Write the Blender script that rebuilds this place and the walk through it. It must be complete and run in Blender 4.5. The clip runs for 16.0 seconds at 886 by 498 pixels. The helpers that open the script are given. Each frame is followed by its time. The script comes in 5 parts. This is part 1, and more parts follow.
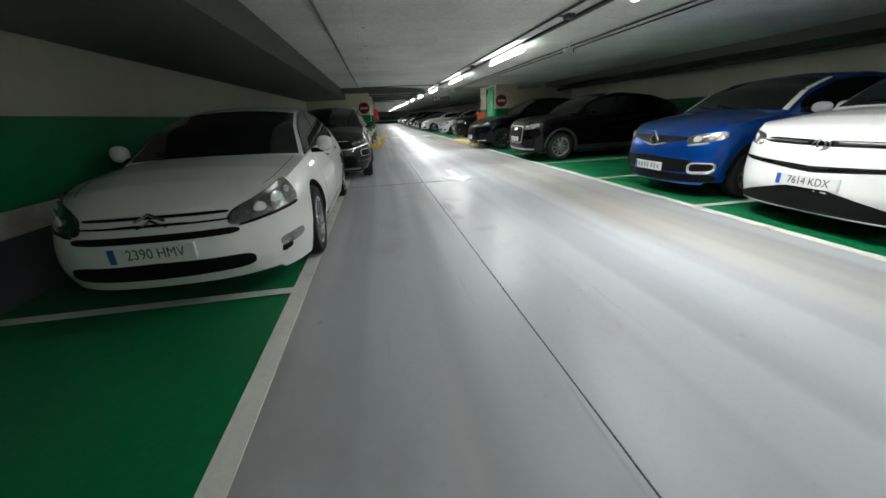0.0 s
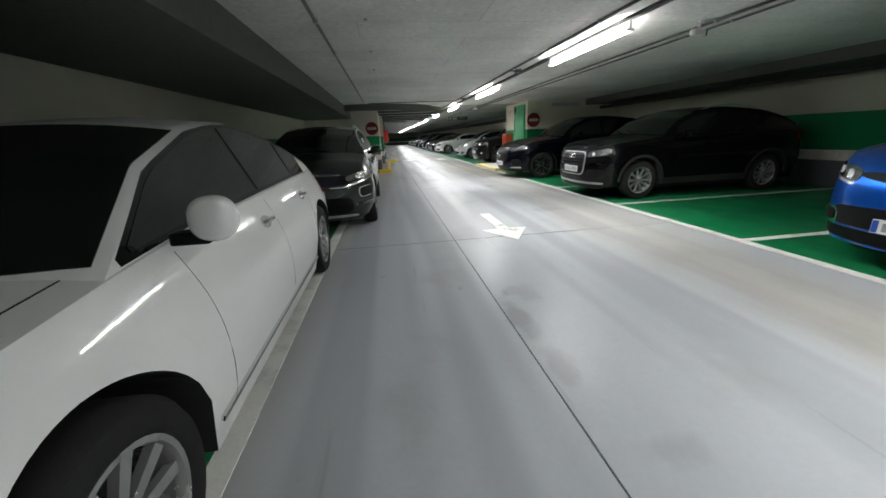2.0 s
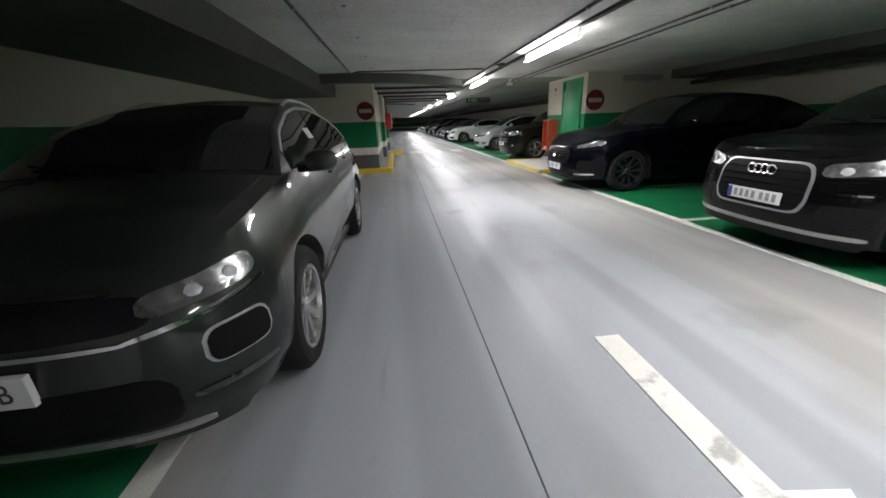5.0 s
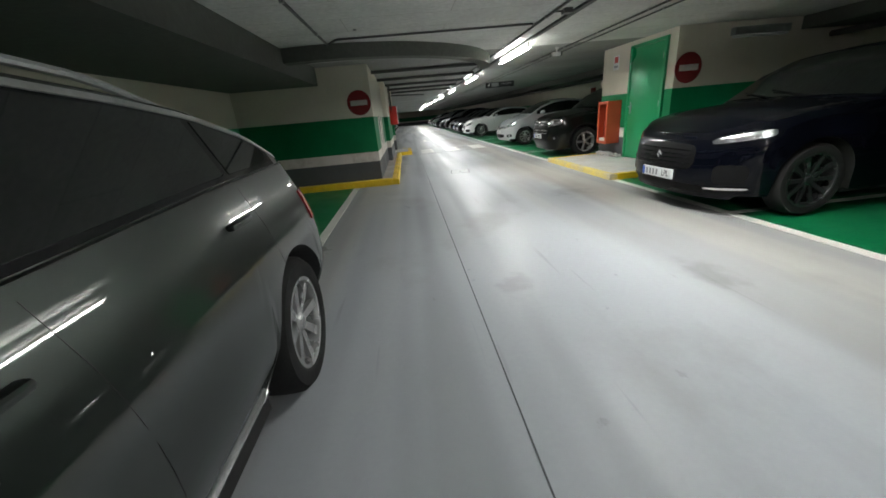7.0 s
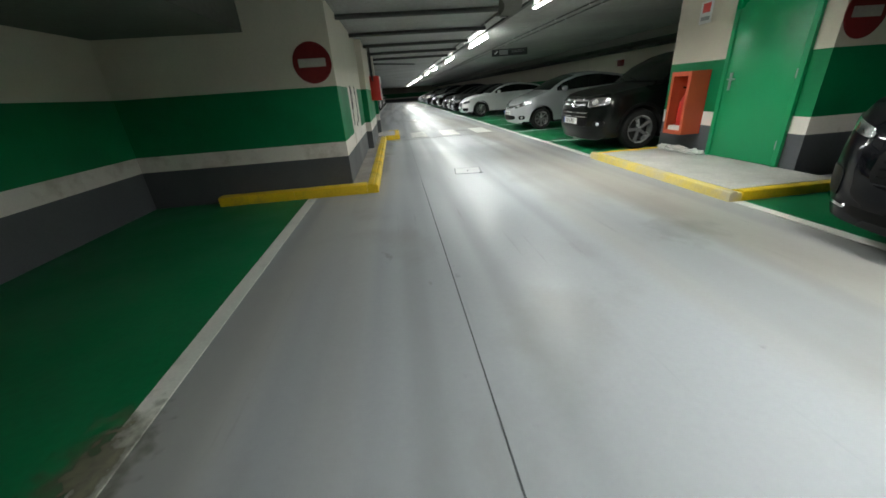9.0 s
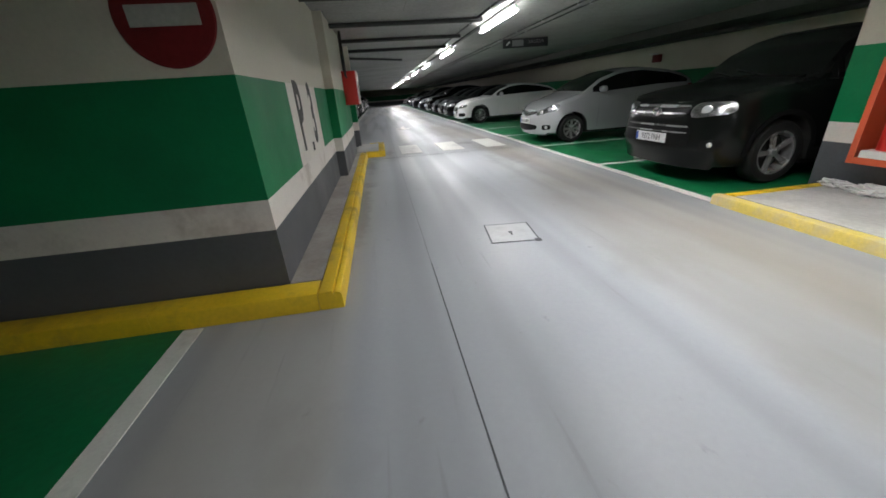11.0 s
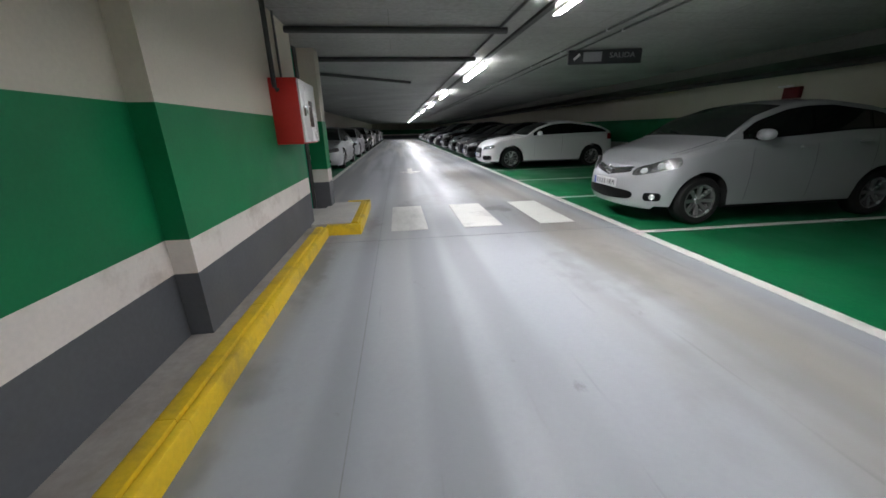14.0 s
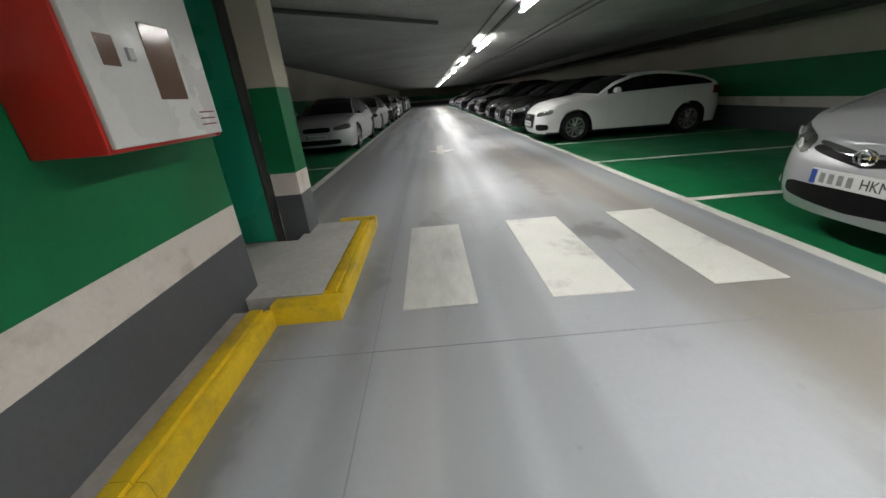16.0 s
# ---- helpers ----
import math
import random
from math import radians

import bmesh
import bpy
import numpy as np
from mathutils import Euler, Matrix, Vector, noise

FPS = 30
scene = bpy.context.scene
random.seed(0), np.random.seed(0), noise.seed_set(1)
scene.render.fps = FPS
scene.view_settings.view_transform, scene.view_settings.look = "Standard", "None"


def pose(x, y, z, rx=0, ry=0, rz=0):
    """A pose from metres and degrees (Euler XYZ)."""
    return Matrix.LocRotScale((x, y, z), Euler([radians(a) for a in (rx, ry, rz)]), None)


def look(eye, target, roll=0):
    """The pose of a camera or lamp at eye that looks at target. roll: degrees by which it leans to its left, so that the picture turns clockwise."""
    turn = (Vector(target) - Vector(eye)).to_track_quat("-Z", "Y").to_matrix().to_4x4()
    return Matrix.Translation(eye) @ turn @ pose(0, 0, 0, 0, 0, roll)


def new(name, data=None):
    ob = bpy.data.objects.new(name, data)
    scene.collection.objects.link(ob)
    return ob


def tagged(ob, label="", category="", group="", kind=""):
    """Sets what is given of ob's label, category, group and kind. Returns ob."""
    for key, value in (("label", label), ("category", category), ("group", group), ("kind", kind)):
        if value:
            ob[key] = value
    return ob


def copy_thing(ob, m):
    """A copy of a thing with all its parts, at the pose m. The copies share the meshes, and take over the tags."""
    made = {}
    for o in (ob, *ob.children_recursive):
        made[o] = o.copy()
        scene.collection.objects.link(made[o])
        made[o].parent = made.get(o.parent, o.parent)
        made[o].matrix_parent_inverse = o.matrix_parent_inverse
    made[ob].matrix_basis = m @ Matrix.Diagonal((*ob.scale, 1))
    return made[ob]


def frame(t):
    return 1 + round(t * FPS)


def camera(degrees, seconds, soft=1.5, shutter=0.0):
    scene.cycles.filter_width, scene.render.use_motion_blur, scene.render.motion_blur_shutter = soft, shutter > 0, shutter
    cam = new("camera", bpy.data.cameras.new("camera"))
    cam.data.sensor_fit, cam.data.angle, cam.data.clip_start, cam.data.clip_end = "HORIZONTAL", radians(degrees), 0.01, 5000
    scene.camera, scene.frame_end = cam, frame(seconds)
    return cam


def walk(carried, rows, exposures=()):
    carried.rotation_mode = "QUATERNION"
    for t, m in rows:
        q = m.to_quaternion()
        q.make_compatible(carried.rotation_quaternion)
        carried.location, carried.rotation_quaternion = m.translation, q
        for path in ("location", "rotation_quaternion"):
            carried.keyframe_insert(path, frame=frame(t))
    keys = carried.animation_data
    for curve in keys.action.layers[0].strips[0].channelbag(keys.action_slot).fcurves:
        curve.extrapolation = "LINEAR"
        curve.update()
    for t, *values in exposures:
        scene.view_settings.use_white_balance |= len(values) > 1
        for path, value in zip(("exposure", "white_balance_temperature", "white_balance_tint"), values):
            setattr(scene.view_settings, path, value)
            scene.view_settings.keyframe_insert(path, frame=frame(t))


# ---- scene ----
cam = camera(102.0, 16.0, soft=1.65)
PATH = [
    (0, (-1.079, 0.381, 1.238), (-0.78, 2.231, 0.537), -2.7),
    (0.5, (-1.052, 1.091, 1.231), (-0.8, 2.973, 0.605), -3.4),
    (1, (-1.077, 1.766, 1.289), (-0.828, 3.637, 0.628), -6.6),
    (1.5, (-1.01, 2.443, 1.269), (-0.775, 4.336, 0.668), -4.2),
    (2, (-1.015, 3.176, 1.25), (-0.752, 5.066, 0.653), -2.5),
    (2.5, (-0.952, 3.855, 1.285), (-0.695, 5.761, 0.737), -3.5),
    (3, (-0.937, 4.481, 1.241), (-0.676, 6.357, 0.599), -2.5),
    (3.5, (-0.881, 5.121, 1.224), (-0.635, 7.005, 0.597), -4.9),
    (4, (-0.864, 5.778, 1.26), (-0.633, 7.677, 0.678), -3.1),
    (4.2, (-0.83, 6.024, 1.27), (-0.589, 7.903, 0.629), -2.8),
    (6.3, (-0.661, 8.86, 1.305), (-0.559, 10.735, 0.617), -2.2),
    (6.5, (-0.667, 9.131, 1.263), (-0.547, 10.999, 0.559), -4.2),
    (7, (-0.634, 9.862, 1.285), (-0.505, 11.732, 0.588), -5.2),
    (7.5, (-0.676, 10.62, 1.223), (-0.51, 12.458, 0.45), -2.5),
    (8, (-0.654, 11.259, 1.2), (-0.513, 13.114, 0.465), -5.2),
    (8.5, (-0.62, 12.021, 1.22), (-0.436, 13.892, 0.539), -1.5),
    (8.7, (-0.551, 12.224, 1.228), (-0.379, 14.053, 0.436), -4.3),
    (10.8, (-0.535, 15.206, 1.191), (-0.241, 17.007, 0.373), -0.4),
    (11, (-0.524, 15.464, 1.218), (-0.268, 17.281, 0.422), -4.0),
    (11.5, (-0.438, 16.135, 1.22), (-0.183, 17.964, 0.453), -3.6),
    (12, (-0.408, 16.798, 1.21), (-0.189, 18.617, 0.407), -3.0),
    (12.5, (-0.274, 17.443, 1.2), (-0.016, 19.274, 0.436), -4.3),
    (13, (-0.16, 18.113, 1.199), (0.159, 19.942, 0.456), -1.4),
    (13.5, (-0.083, 18.732, 1.205), (0.182, 20.566, 0.452), -5.5),
    (14, (0.014, 19.349, 1.221), (0.231, 21.234, 0.59), -1.4),
    (14.5, (0.095, 19.973, 1.253), (0.379, 21.838, 0.588), -4.2),
    (15, (0.158, 20.641, 1.234), (0.444, 22.484, 0.511), -2.5),
    (15.5, (0.155, 21.291, 1.228), (0.394, 23.124, 0.464), -0.7),
    (16, (0.125, 21.903, 1.218), (0.148, 23.742, 0.433), -4.5),
]
EXPOSURES = [(0.0, 0.47, 6500, 5), (1.5, 0.41, 6500, 5), (2.5, 0.49, 6500, 11), (4.0, 0.38, 6500, 13), (6.5, 0.44, 6550, 7), (7.5, 0.34, 6550, 4), (8.5, 0.42, 6550, 1),
             (11.0, 0.25, 6450, 11), (12.0, 0.22, 6380, 13), (13.0, 0.20, 6300, 14), (14.0, 0.24, 6300, 13), (15.0, 0.06, 6350, 13), (16.0, 0.04, 6700, 9)]
walk(cam, [(t, look(eye, target, roll)) for t, eye, target, roll in PATH], exposures=EXPOSURES)


# ---- world and light ----
CEIL = 2.34
world = bpy.data.worlds.new("world")
world.use_nodes = True
world.node_tree.nodes["Background"].inputs["Color"].default_value = (0.01, 0.011, 0.01, 1)
world.node_tree.nodes["Background"].inputs["Strength"].default_value = 0.0
scene.world = world
TUBE_STRENGTH = 197.0


# ---- materials ----
def surface(name, base, rough=0.5, metal=0.0, var=0.12, fine=40.0, coarse=1.5, bump=0.05, coat=0.0,
            stain=None, stain_amount=0.3, stain_from=0.45, stain_to=0.80, stretch=(1, 1, 1), rough_var=0.1, spec=0.5):
    """A painted, stony or metal surface with grain and patches at two scales."""
    m = bpy.data.materials.new(name)
    m.use_nodes = True
    nt = m.node_tree
    nd, ln = nt.nodes, nt.links
    bsdf = nd["Principled BSDF"]
    tc = nd.new("ShaderNodeTexCoord")
    mp = nd.new("ShaderNodeMapping")
    mp.inputs["Scale"].default_value = stretch
    mp.inputs["Location"].default_value = (0.31, 0.17, 0.43)
    ln.new(tc.outputs["Object"], mp.inputs["Vector"])
    n1 = nd.new("ShaderNodeTexNoise")
    n1.inputs["Scale"].default_value, n1.inputs["Detail"].default_value = fine, 4
    n2 = nd.new("ShaderNodeTexNoise")
    n2.inputs["Scale"].default_value, n2.inputs["Detail"].default_value = coarse, 6
    ln.new(mp.outputs["Vector"], n1.inputs["Vector"])
    ln.new(mp.outputs["Vector"], n2.inputs["Vector"])
    add = nd.new("ShaderNodeMath")
    add.operation = "ADD"
    ln.new(n1.outputs["Fac"], add.inputs[0])
    ln.new(n2.outputs["Fac"], add.inputs[1])
    r = nd.new("ShaderNodeMapRange")
    r.inputs["From Min"].default_value, r.inputs["From Max"].default_value = 0.6, 1.4
    r.inputs["To Min"].default_value, r.inputs["To Max"].default_value = 1 - var, 1 + var
    ln.new(add.outputs[0], r.inputs["Value"])
    mix = nd.new("ShaderNodeMix")
    mix.data_type, mix.blend_type = "RGBA", "MULTIPLY"
    mix.inputs["Factor"].default_value = 1
    mix.inputs["A"].default_value = (*base, 1)
    ln.new(r.outputs["Result"], mix.inputs["B"])
    out = mix.outputs["Result"]
    if stain:
        n3 = nd.new("ShaderNodeTexNoise")
        n3.inputs["Scale"].default_value, n3.inputs["Detail"].default_value = coarse * 0.7, 8
        n3.inputs["Roughness"].default_value = 0.65
        ln.new(mp.outputs["Vector"], n3.inputs["Vector"])
        r3 = nd.new("ShaderNodeMapRange")
        r3.inputs["From Min"].default_value, r3.inputs["From Max"].default_value = stain_from, stain_to
        r3.inputs["To Max"].default_value = stain_amount
        ln.new(n3.outputs["Fac"], r3.inputs["Value"])
        mx = nd.new("ShaderNodeMix")
        mx.data_type = "RGBA"
        ln.new(r3.outputs["Result"], mx.inputs["Factor"])
        ln.new(out, mx.inputs["A"])
        mx.inputs["B"].default_value = (*stain, 1)
        out = mx.outputs["Result"]
    ln.new(out, bsdf.inputs["Base Color"])
    rr = nd.new("ShaderNodeMapRange")
    rr.inputs["From Min"].default_value, rr.inputs["From Max"].default_value = 0.3, 0.7
    rr.inputs["To Min"].default_value = max(0.02, rough - rough_var)
    rr.inputs["To Max"].default_value = min(1.0, rough + rough_var)
    ln.new(n2.outputs["Fac"], rr.inputs["Value"])
    ln.new(rr.outputs["Result"], bsdf.inputs["Roughness"])
    bsdf.inputs["Metallic"].default_value = metal
    bsdf.inputs["Coat Weight"].default_value = coat
    bsdf.inputs["Coat Roughness"].default_value = 0.02
    bsdf.inputs["Specular IOR Level"].default_value = spec
    if bump:
        b = nd.new("ShaderNodeBump")
        b.inputs["Strength"].default_value, b.inputs["Distance"].default_value = bump, 0.01
        ln.new(add.outputs[0], b.inputs["Height"])
        ln.new(b.outputs["Normal"], bsdf.inputs["Normal"])
    return m


def glow(name, color, strength):
    m = bpy.data.materials.new(name)
    m.use_nodes = True
    b = m.node_tree.nodes["Principled BSDF"]
    b.inputs["Base Color"].default_value = (0.8, 0.8, 0.8, 1)
    b.inputs["Emission Color"].default_value = (*color, 1)
    b.inputs["Emission Strength"].default_value = strength
    return m


def paint(name, base, metal=0.0, rough=0.35, coat=0.9, spec=0.15):
    return surface(name, base, rough, metal, var=0.03, fine=900, coarse=0.8, bump=0.0, coat=coat, rough_var=0.04, spec=spec)


def floor_paint(name, blots):
    """Grey epoxy paint with soft streaks along the driving direction, partly reflections put into the colour, tan tyre
    tracks and a few dark blots (x, y, rx, ry, strength).
    """
    m = surface(name, (0.34, 0.355, 0.38), 0.33, var=0.035, fine=30, coarse=0.6, bump=0.0, rough_var=0.0, spec=0.10)
    nt = m.node_tree
    nd, ln = nt.nodes, nt.links
    bsdf = nd["Principled BSDF"]
    for k in list(bsdf.inputs["Roughness"].links):
        ln.remove(k)
    tc = nd.new("ShaderNodeTexCoord")

    def streak(scale, detail):
        mp = nd.new("ShaderNodeMapping")
        mp.inputs["Scale"].default_value, mp.inputs["Location"].default_value = scale, (3.3, 1.7, 0.37)
        ln.new(tc.outputs["Object"], mp.inputs["Vector"])
        n = nd.new("ShaderNodeTexNoise")
        n.inputs["Scale"].default_value, n.inputs["Detail"].default_value = 1.0, detail
        ln.new(mp.outputs["Vector"], n.inputs["Vector"])
        return n.outputs["Fac"]

    def ramp(value, a, b, lo, hi):
        q = nd.new("ShaderNodeMapRange")
        q.interpolation_type = "SMOOTHSTEP"
        for key, v in (("From Min", a), ("From Max", b), ("To Min", lo), ("To Max", hi)):
            q.inputs[key].default_value = v
        ln.new(value, q.inputs["Value"])
        return q.outputs["Result"]

    def blend(color, factor, other):
        x = nd.new("ShaderNodeMix")
        x.data_type = "RGBA"
        ln.new(factor, x.inputs["Factor"])
        ln.new(color, x.inputs["A"])
        x.inputs["B"].default_value = (*other, 1)
        return x.outputs["Result"]

    col = bsdf.inputs["Base Color"].links[0].from_socket
    # tan dirt bands, and darker bands that paint in the floor's streaky reflections
    wide, thin = streak((1.3, 0.06, 1), 0.6), streak((3.2, 0.16, 1), 0.8)
    col = blend(col, ramp(wide, 0.45, 0.66, 0.0, 0.55), (0.32, 0.30, 0.26))
    col = blend(col, ramp(thin, 0.4, 0.68, 0.0, 0.6), (0.235, 0.245, 0.26))
    # tan tyre track in the driving lane
    sep = nd.new("ShaderNodeSeparateXYZ")
    ln.new(tc.outputs["Object"], sep.inputs[0])
    patchy = streak((0.9, 0.22, 1), 4)
    track = nd.new("ShaderNodeMath")
    track.operation = "MULTIPLY"
    ln.new(ramp(sep.outputs["X"], 0.9, 1.6, 0.0, 1.0), track.inputs[0])
    ln.new(ramp(sep.outputs["X"], 2.0, 2.7, 1.0, 0.0), track.inputs[1])
    tan = nd.new("ShaderNodeMath")
    tan.operation = "MULTIPLY"
    ln.new(track.outputs[0], tan.inputs[0])
    ln.new(ramp(patchy, 0.36, 0.62, 0.1, 0.75), tan.inputs[1])
    col = blend(col, tan.outputs[0], (0.225, 0.205, 0.175))
    ln.new(ramp(thin, 0.3, 0.7, 0.33, 0.46), bsdf.inputs["Roughness"])
    cloud = streak((6.0, 4.5, 1), 6)
    # specks, scuffs and thin rubber marks
    col = blend(col, ramp(streak((8.0, 5.0, 1), 4), 0.70, 0.80, 0.0, 0.4), (0.13, 0.13, 0.13))
    col = blend(col, ramp(streak((1.1, 0.8, 1), 6), 0.56, 0.72, 0.0, 0.35), (0.20, 0.195, 0.18))
    col = blend(col, ramp(streak((14.0, 0.7, 1), 4), 0.66, 0.78, 0.0, 0.3), (0.15, 0.15, 0.15))
    for x, y, rx, ry, amount in blots:
        mp = nd.new("ShaderNodeMapping")
        mp.inputs["Location"].default_value, mp.inputs["Scale"].default_value = (-x / rx, -y / ry, 0), (1 / rx, 1 / ry, 0)
        ln.new(tc.outputs["Object"], mp.inputs["Vector"])
        d = nd.new("ShaderNodeVectorMath")
        d.operation = "LENGTH"
        ln.new(mp.outputs["Vector"], d.inputs[0])
        a = nd.new("ShaderNodeMath")
        a.operation = "MULTIPLY_ADD"
        a.inputs[1].default_value = 2.4
        ln.new(cloud, a.inputs[0])
        ln.new(d.outputs["Value"], a.inputs[2])
        col = blend(col, ramp(a.outputs[0], 1.5, 2.5, amount, 0.0), (0.13, 0.13, 0.125))
    ln.new(col, bsdf.inputs["Base Color"])
    b = nd.new("ShaderNodeBump")
    b.inputs["Strength"].default_value, b.inputs["Distance"].default_value = 1.0, 0.04
    swell = streak((0.9, 0.55, 1), 1)
    both = nd.new("ShaderNodeMath")
    both.operation = "ADD"
    ln.new(wide, both.inputs[0])
    ln.new(swell, both.inputs[1])
    ln.new(both.outputs[0], b.inputs["Height"])
    ln.new(b.outputs["Normal"], bsdf.inputs["Normal"])
    return m


BLOTS = [(0.07, 12.3, 0.16, 0.24, 0.32), (1.52, 12.1, 0.14, 0.30, 0.45), (-0.19, 5.42, 0.08, 0.30, 0.4), (0.0, 5.75, 0.13, 0.18, 0.25), (-0.15, 4.8, 0.08, 0.16, 0.3),
         (0.02, 4.17, 0.16, 0.08, 0.2), (1.52, 24.87, 0.22, 0.25, 0.6), (1.53, 26.95, 0.16, 0.8, 0.4), (1.78, 15.2, 0.3, 0.3, 0.4), (1.6, 8.9, 0.3, 0.2, 0.3), (-0.85, 21.0, 0.2, 0.2, 0.3),
         (-0.84, 22.7, 0.13, 0.8, 0.55), (-0.86, 19.8, 0.1, 1.2, 0.4), (-0.42, 24.3, 0.12, 0.5, 0.4), (1.9, 22.2, 0.5, 0.7, 0.3), (0.14, 25.4, 0.16, 0.4, 0.4)]
M_FLOOR = floor_paint("epoxy_floor", BLOTS)
M_GREEN_FLOOR = surface("green_floor_paint", (0.006, 0.148, 0.052), 0.42, var=0.2, fine=25, coarse=1.2, bump=0.05,
                        stain=(0.04, 0.16, 0.085), stain_amount=0.35, rough_var=0.12, spec=0.3)
M_LINE = surface("white_line_paint", (0.66, 0.66, 0.62), 0.5, var=0.1, fine=60, coarse=4, bump=0.05,
                 stain=(0.25, 0.25, 0.245), stain_amount=0.45, stain_from=0.55, stain_to=0.70)
M_LINE_WORN = surface("worn_white_line_paint", (0.66, 0.66, 0.62), 0.5, var=0.1, fine=60, coarse=5, bump=0.05,
                      stain=(0.25, 0.245, 0.235), stain_amount=0.75, stain_from=0.54, stain_to=0.62)
M_LINE_GREY = surface("greyed_white_line_paint", (0.56, 0.56, 0.53), 0.5, var=0.1, fine=60, coarse=2.2, bump=0.05, stretch=(2.6, 0.7, 1),
                      stain=(0.27, 0.275, 0.27), stain_amount=0.7, stain_from=0.42, stain_to=0.72)
M_JOINT = surface("joint_sealant", (0.07, 0.075, 0.08), 0.8, var=0.2)
M_JOINT_WORN = surface("worn_joint_sealant", (0.13, 0.135, 0.14), 0.75, var=0.3)
M_JOINT_FADED = surface("faded_joint_sealant", (0.22, 0.225, 0.235), 0.7, var=0.2)
# darker grey than ceiling_concrete, for the slab beyond y = 17.2
M_CONCRETE_DARK = surface("dark_grey_concrete", (0.29, 0.295, 0.28), 0.85, var=0.22, fine=18, coarse=0.9, bump=0.25,
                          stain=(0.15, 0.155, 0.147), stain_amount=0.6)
M_CONCRETE = surface("ceiling_concrete", (0.66, 0.66, 0.63), 0.85, var=0.22, fine=18, coarse=0.9, bump=0.25,
                     stain=(0.42, 0.42, 0.39), stain_amount=0.7)


def formwork(m, width, length):
    """Faint cast joints of shuttering boards in a concrete surface."""
    nd, ln = m.node_tree.nodes, m.node_tree.links
    bsdf = nd["Principled BSDF"]
    tc, br, mx = nd.new("ShaderNodeTexCoord"), nd.new("ShaderNodeTexBrick"), nd.new("ShaderNodeMix")
    mx.data_type, mx.blend_type = "RGBA", "MULTIPLY"
    mx.inputs["Factor"].default_value = 1.0
    br.inputs["Scale"].default_value, br.inputs["Mortar Size"].default_value, br.inputs["Mortar Smooth"].default_value = 1.0, 0.006, 0.4
    br.inputs["Brick Width"].default_value, br.inputs["Row Height"].default_value = width, length
    br.inputs["Color1"].default_value, br.inputs["Color2"].default_value, br.inputs["Mortar"].default_value = (1, 1, 1, 1), (0.93, 0.93, 0.92, 1), (0.7, 0.7, 0.68, 1)
    ln.new(tc.outputs["Object"], br.inputs["Vector"])
    ln.new(bsdf.inputs["Base Color"].links[0].from_socket, mx.inputs["A"])
    ln.new(br.outputs["Color"], mx.inputs["B"])
    ln.new(mx.outputs["Result"], bsdf.inputs["Base Color"])


formwork(M_CONCRETE, 2.4, 0.6)
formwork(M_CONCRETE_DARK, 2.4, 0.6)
# concrete taken near black: the beams' shade is put into the colour
M_BEAM = surface("shade_toned_beam_concrete", (0.095, 0.10, 0.086), 0.85, var=0.2, fine=18, coarse=1.2, bump=0.3,
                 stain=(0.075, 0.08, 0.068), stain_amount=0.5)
M_CREAM = surface("cream_wall_paint", (0.63, 0.585, 0.485), 0.6, var=0.06, fine=50, coarse=1.2, bump=0.08,
                  stain=(0.46, 0.43, 0.34), stain_amount=0.3)
M_WHITE_BAND = surface("white_wall_paint", (0.75, 0.69, 0.645), 0.55, var=0.07, fine=50, coarse=2.8, bump=0.1,
                       stain=(0.42, 0.34, 0.29), stain_amount=0.6, stain_from=0.51, stain_to=0.63)
M_WHITE_FIELD = surface("white_wall_field_paint", (0.75, 0.69, 0.63), 0.6, var=0.05, fine=50, coarse=2.0, bump=0.1,
                        stain=(0.52, 0.48, 0.42), stain_amount=0.35, stain_from=0.52, stain_to=0.72)
M_GREEN_WALL = surface("green_wall_paint", (0.004, 0.185, 0.066), 0.5, var=0.08, fine=50, coarse=1.2, bump=0.08,
                       stain=(0.006, 0.085, 0.034), stain_amount=0.6, stain_from=0.45, stain_to=0.75, spec=0.25)
M_GREY_WALL = surface("grey_wall_paint", (0.085, 0.09, 0.10), 0.55, var=0.12, fine=40, coarse=1.5, bump=0.08,
                      stain=(0.14, 0.14, 0.15), stain_amount=0.4)
M_YELLOW = surface("yellow_kerb_paint", (0.72, 0.49, 0.018), 0.45, var=0.12, fine=40, coarse=3, bump=0.15, stain_from=0.5, stain_to=0.7,
                   stain=(0.24, 0.17, 0.05), stain_amount=0.75)
M_YELLOW_WORN = surface("worn_yellow_kerb_paint", (0.62, 0.48, 0.11), 0.6, var=0.15, fine=40, coarse=3, bump=0.2, stain_from=0.45, stain_to=0.65,
                        stain=(0.42, 0.39, 0.31), stain_amount=0.8)
M_KERB_TOP = surface("kerb_concrete", (0.50, 0.485, 0.465), 0.75, var=0.15, fine=30, coarse=3, bump=0.2,
                     stain=(0.2, 0.19, 0.18), stain_amount=0.4)
M_KERB_DIRTY = surface("dirty_kerb_concrete", (0.34, 0.315, 0.295), 0.75, var=0.15, fine=30, coarse=3, bump=0.2,
                       stain=(0.15, 0.125, 0.105), stain_amount=0.65, stain_from=0.4, stain_to=0.7)
M_STEEL = surface("galvanised_steel", (0.42, 0.43, 0.42), 0.45, 0.8, var=0.15, fine=60, coarse=5, bump=0.03)
M_DARK = surface("dark_duct_steel", (0.05, 0.052, 0.05), 0.6, 0.3, var=0.2, fine=40, coarse=3, bump=0.05)
M_PVC = surface("grey_conduit", (0.07, 0.07, 0.068), 0.5, var=0.1, fine=40, coarse=3, bump=0.02)
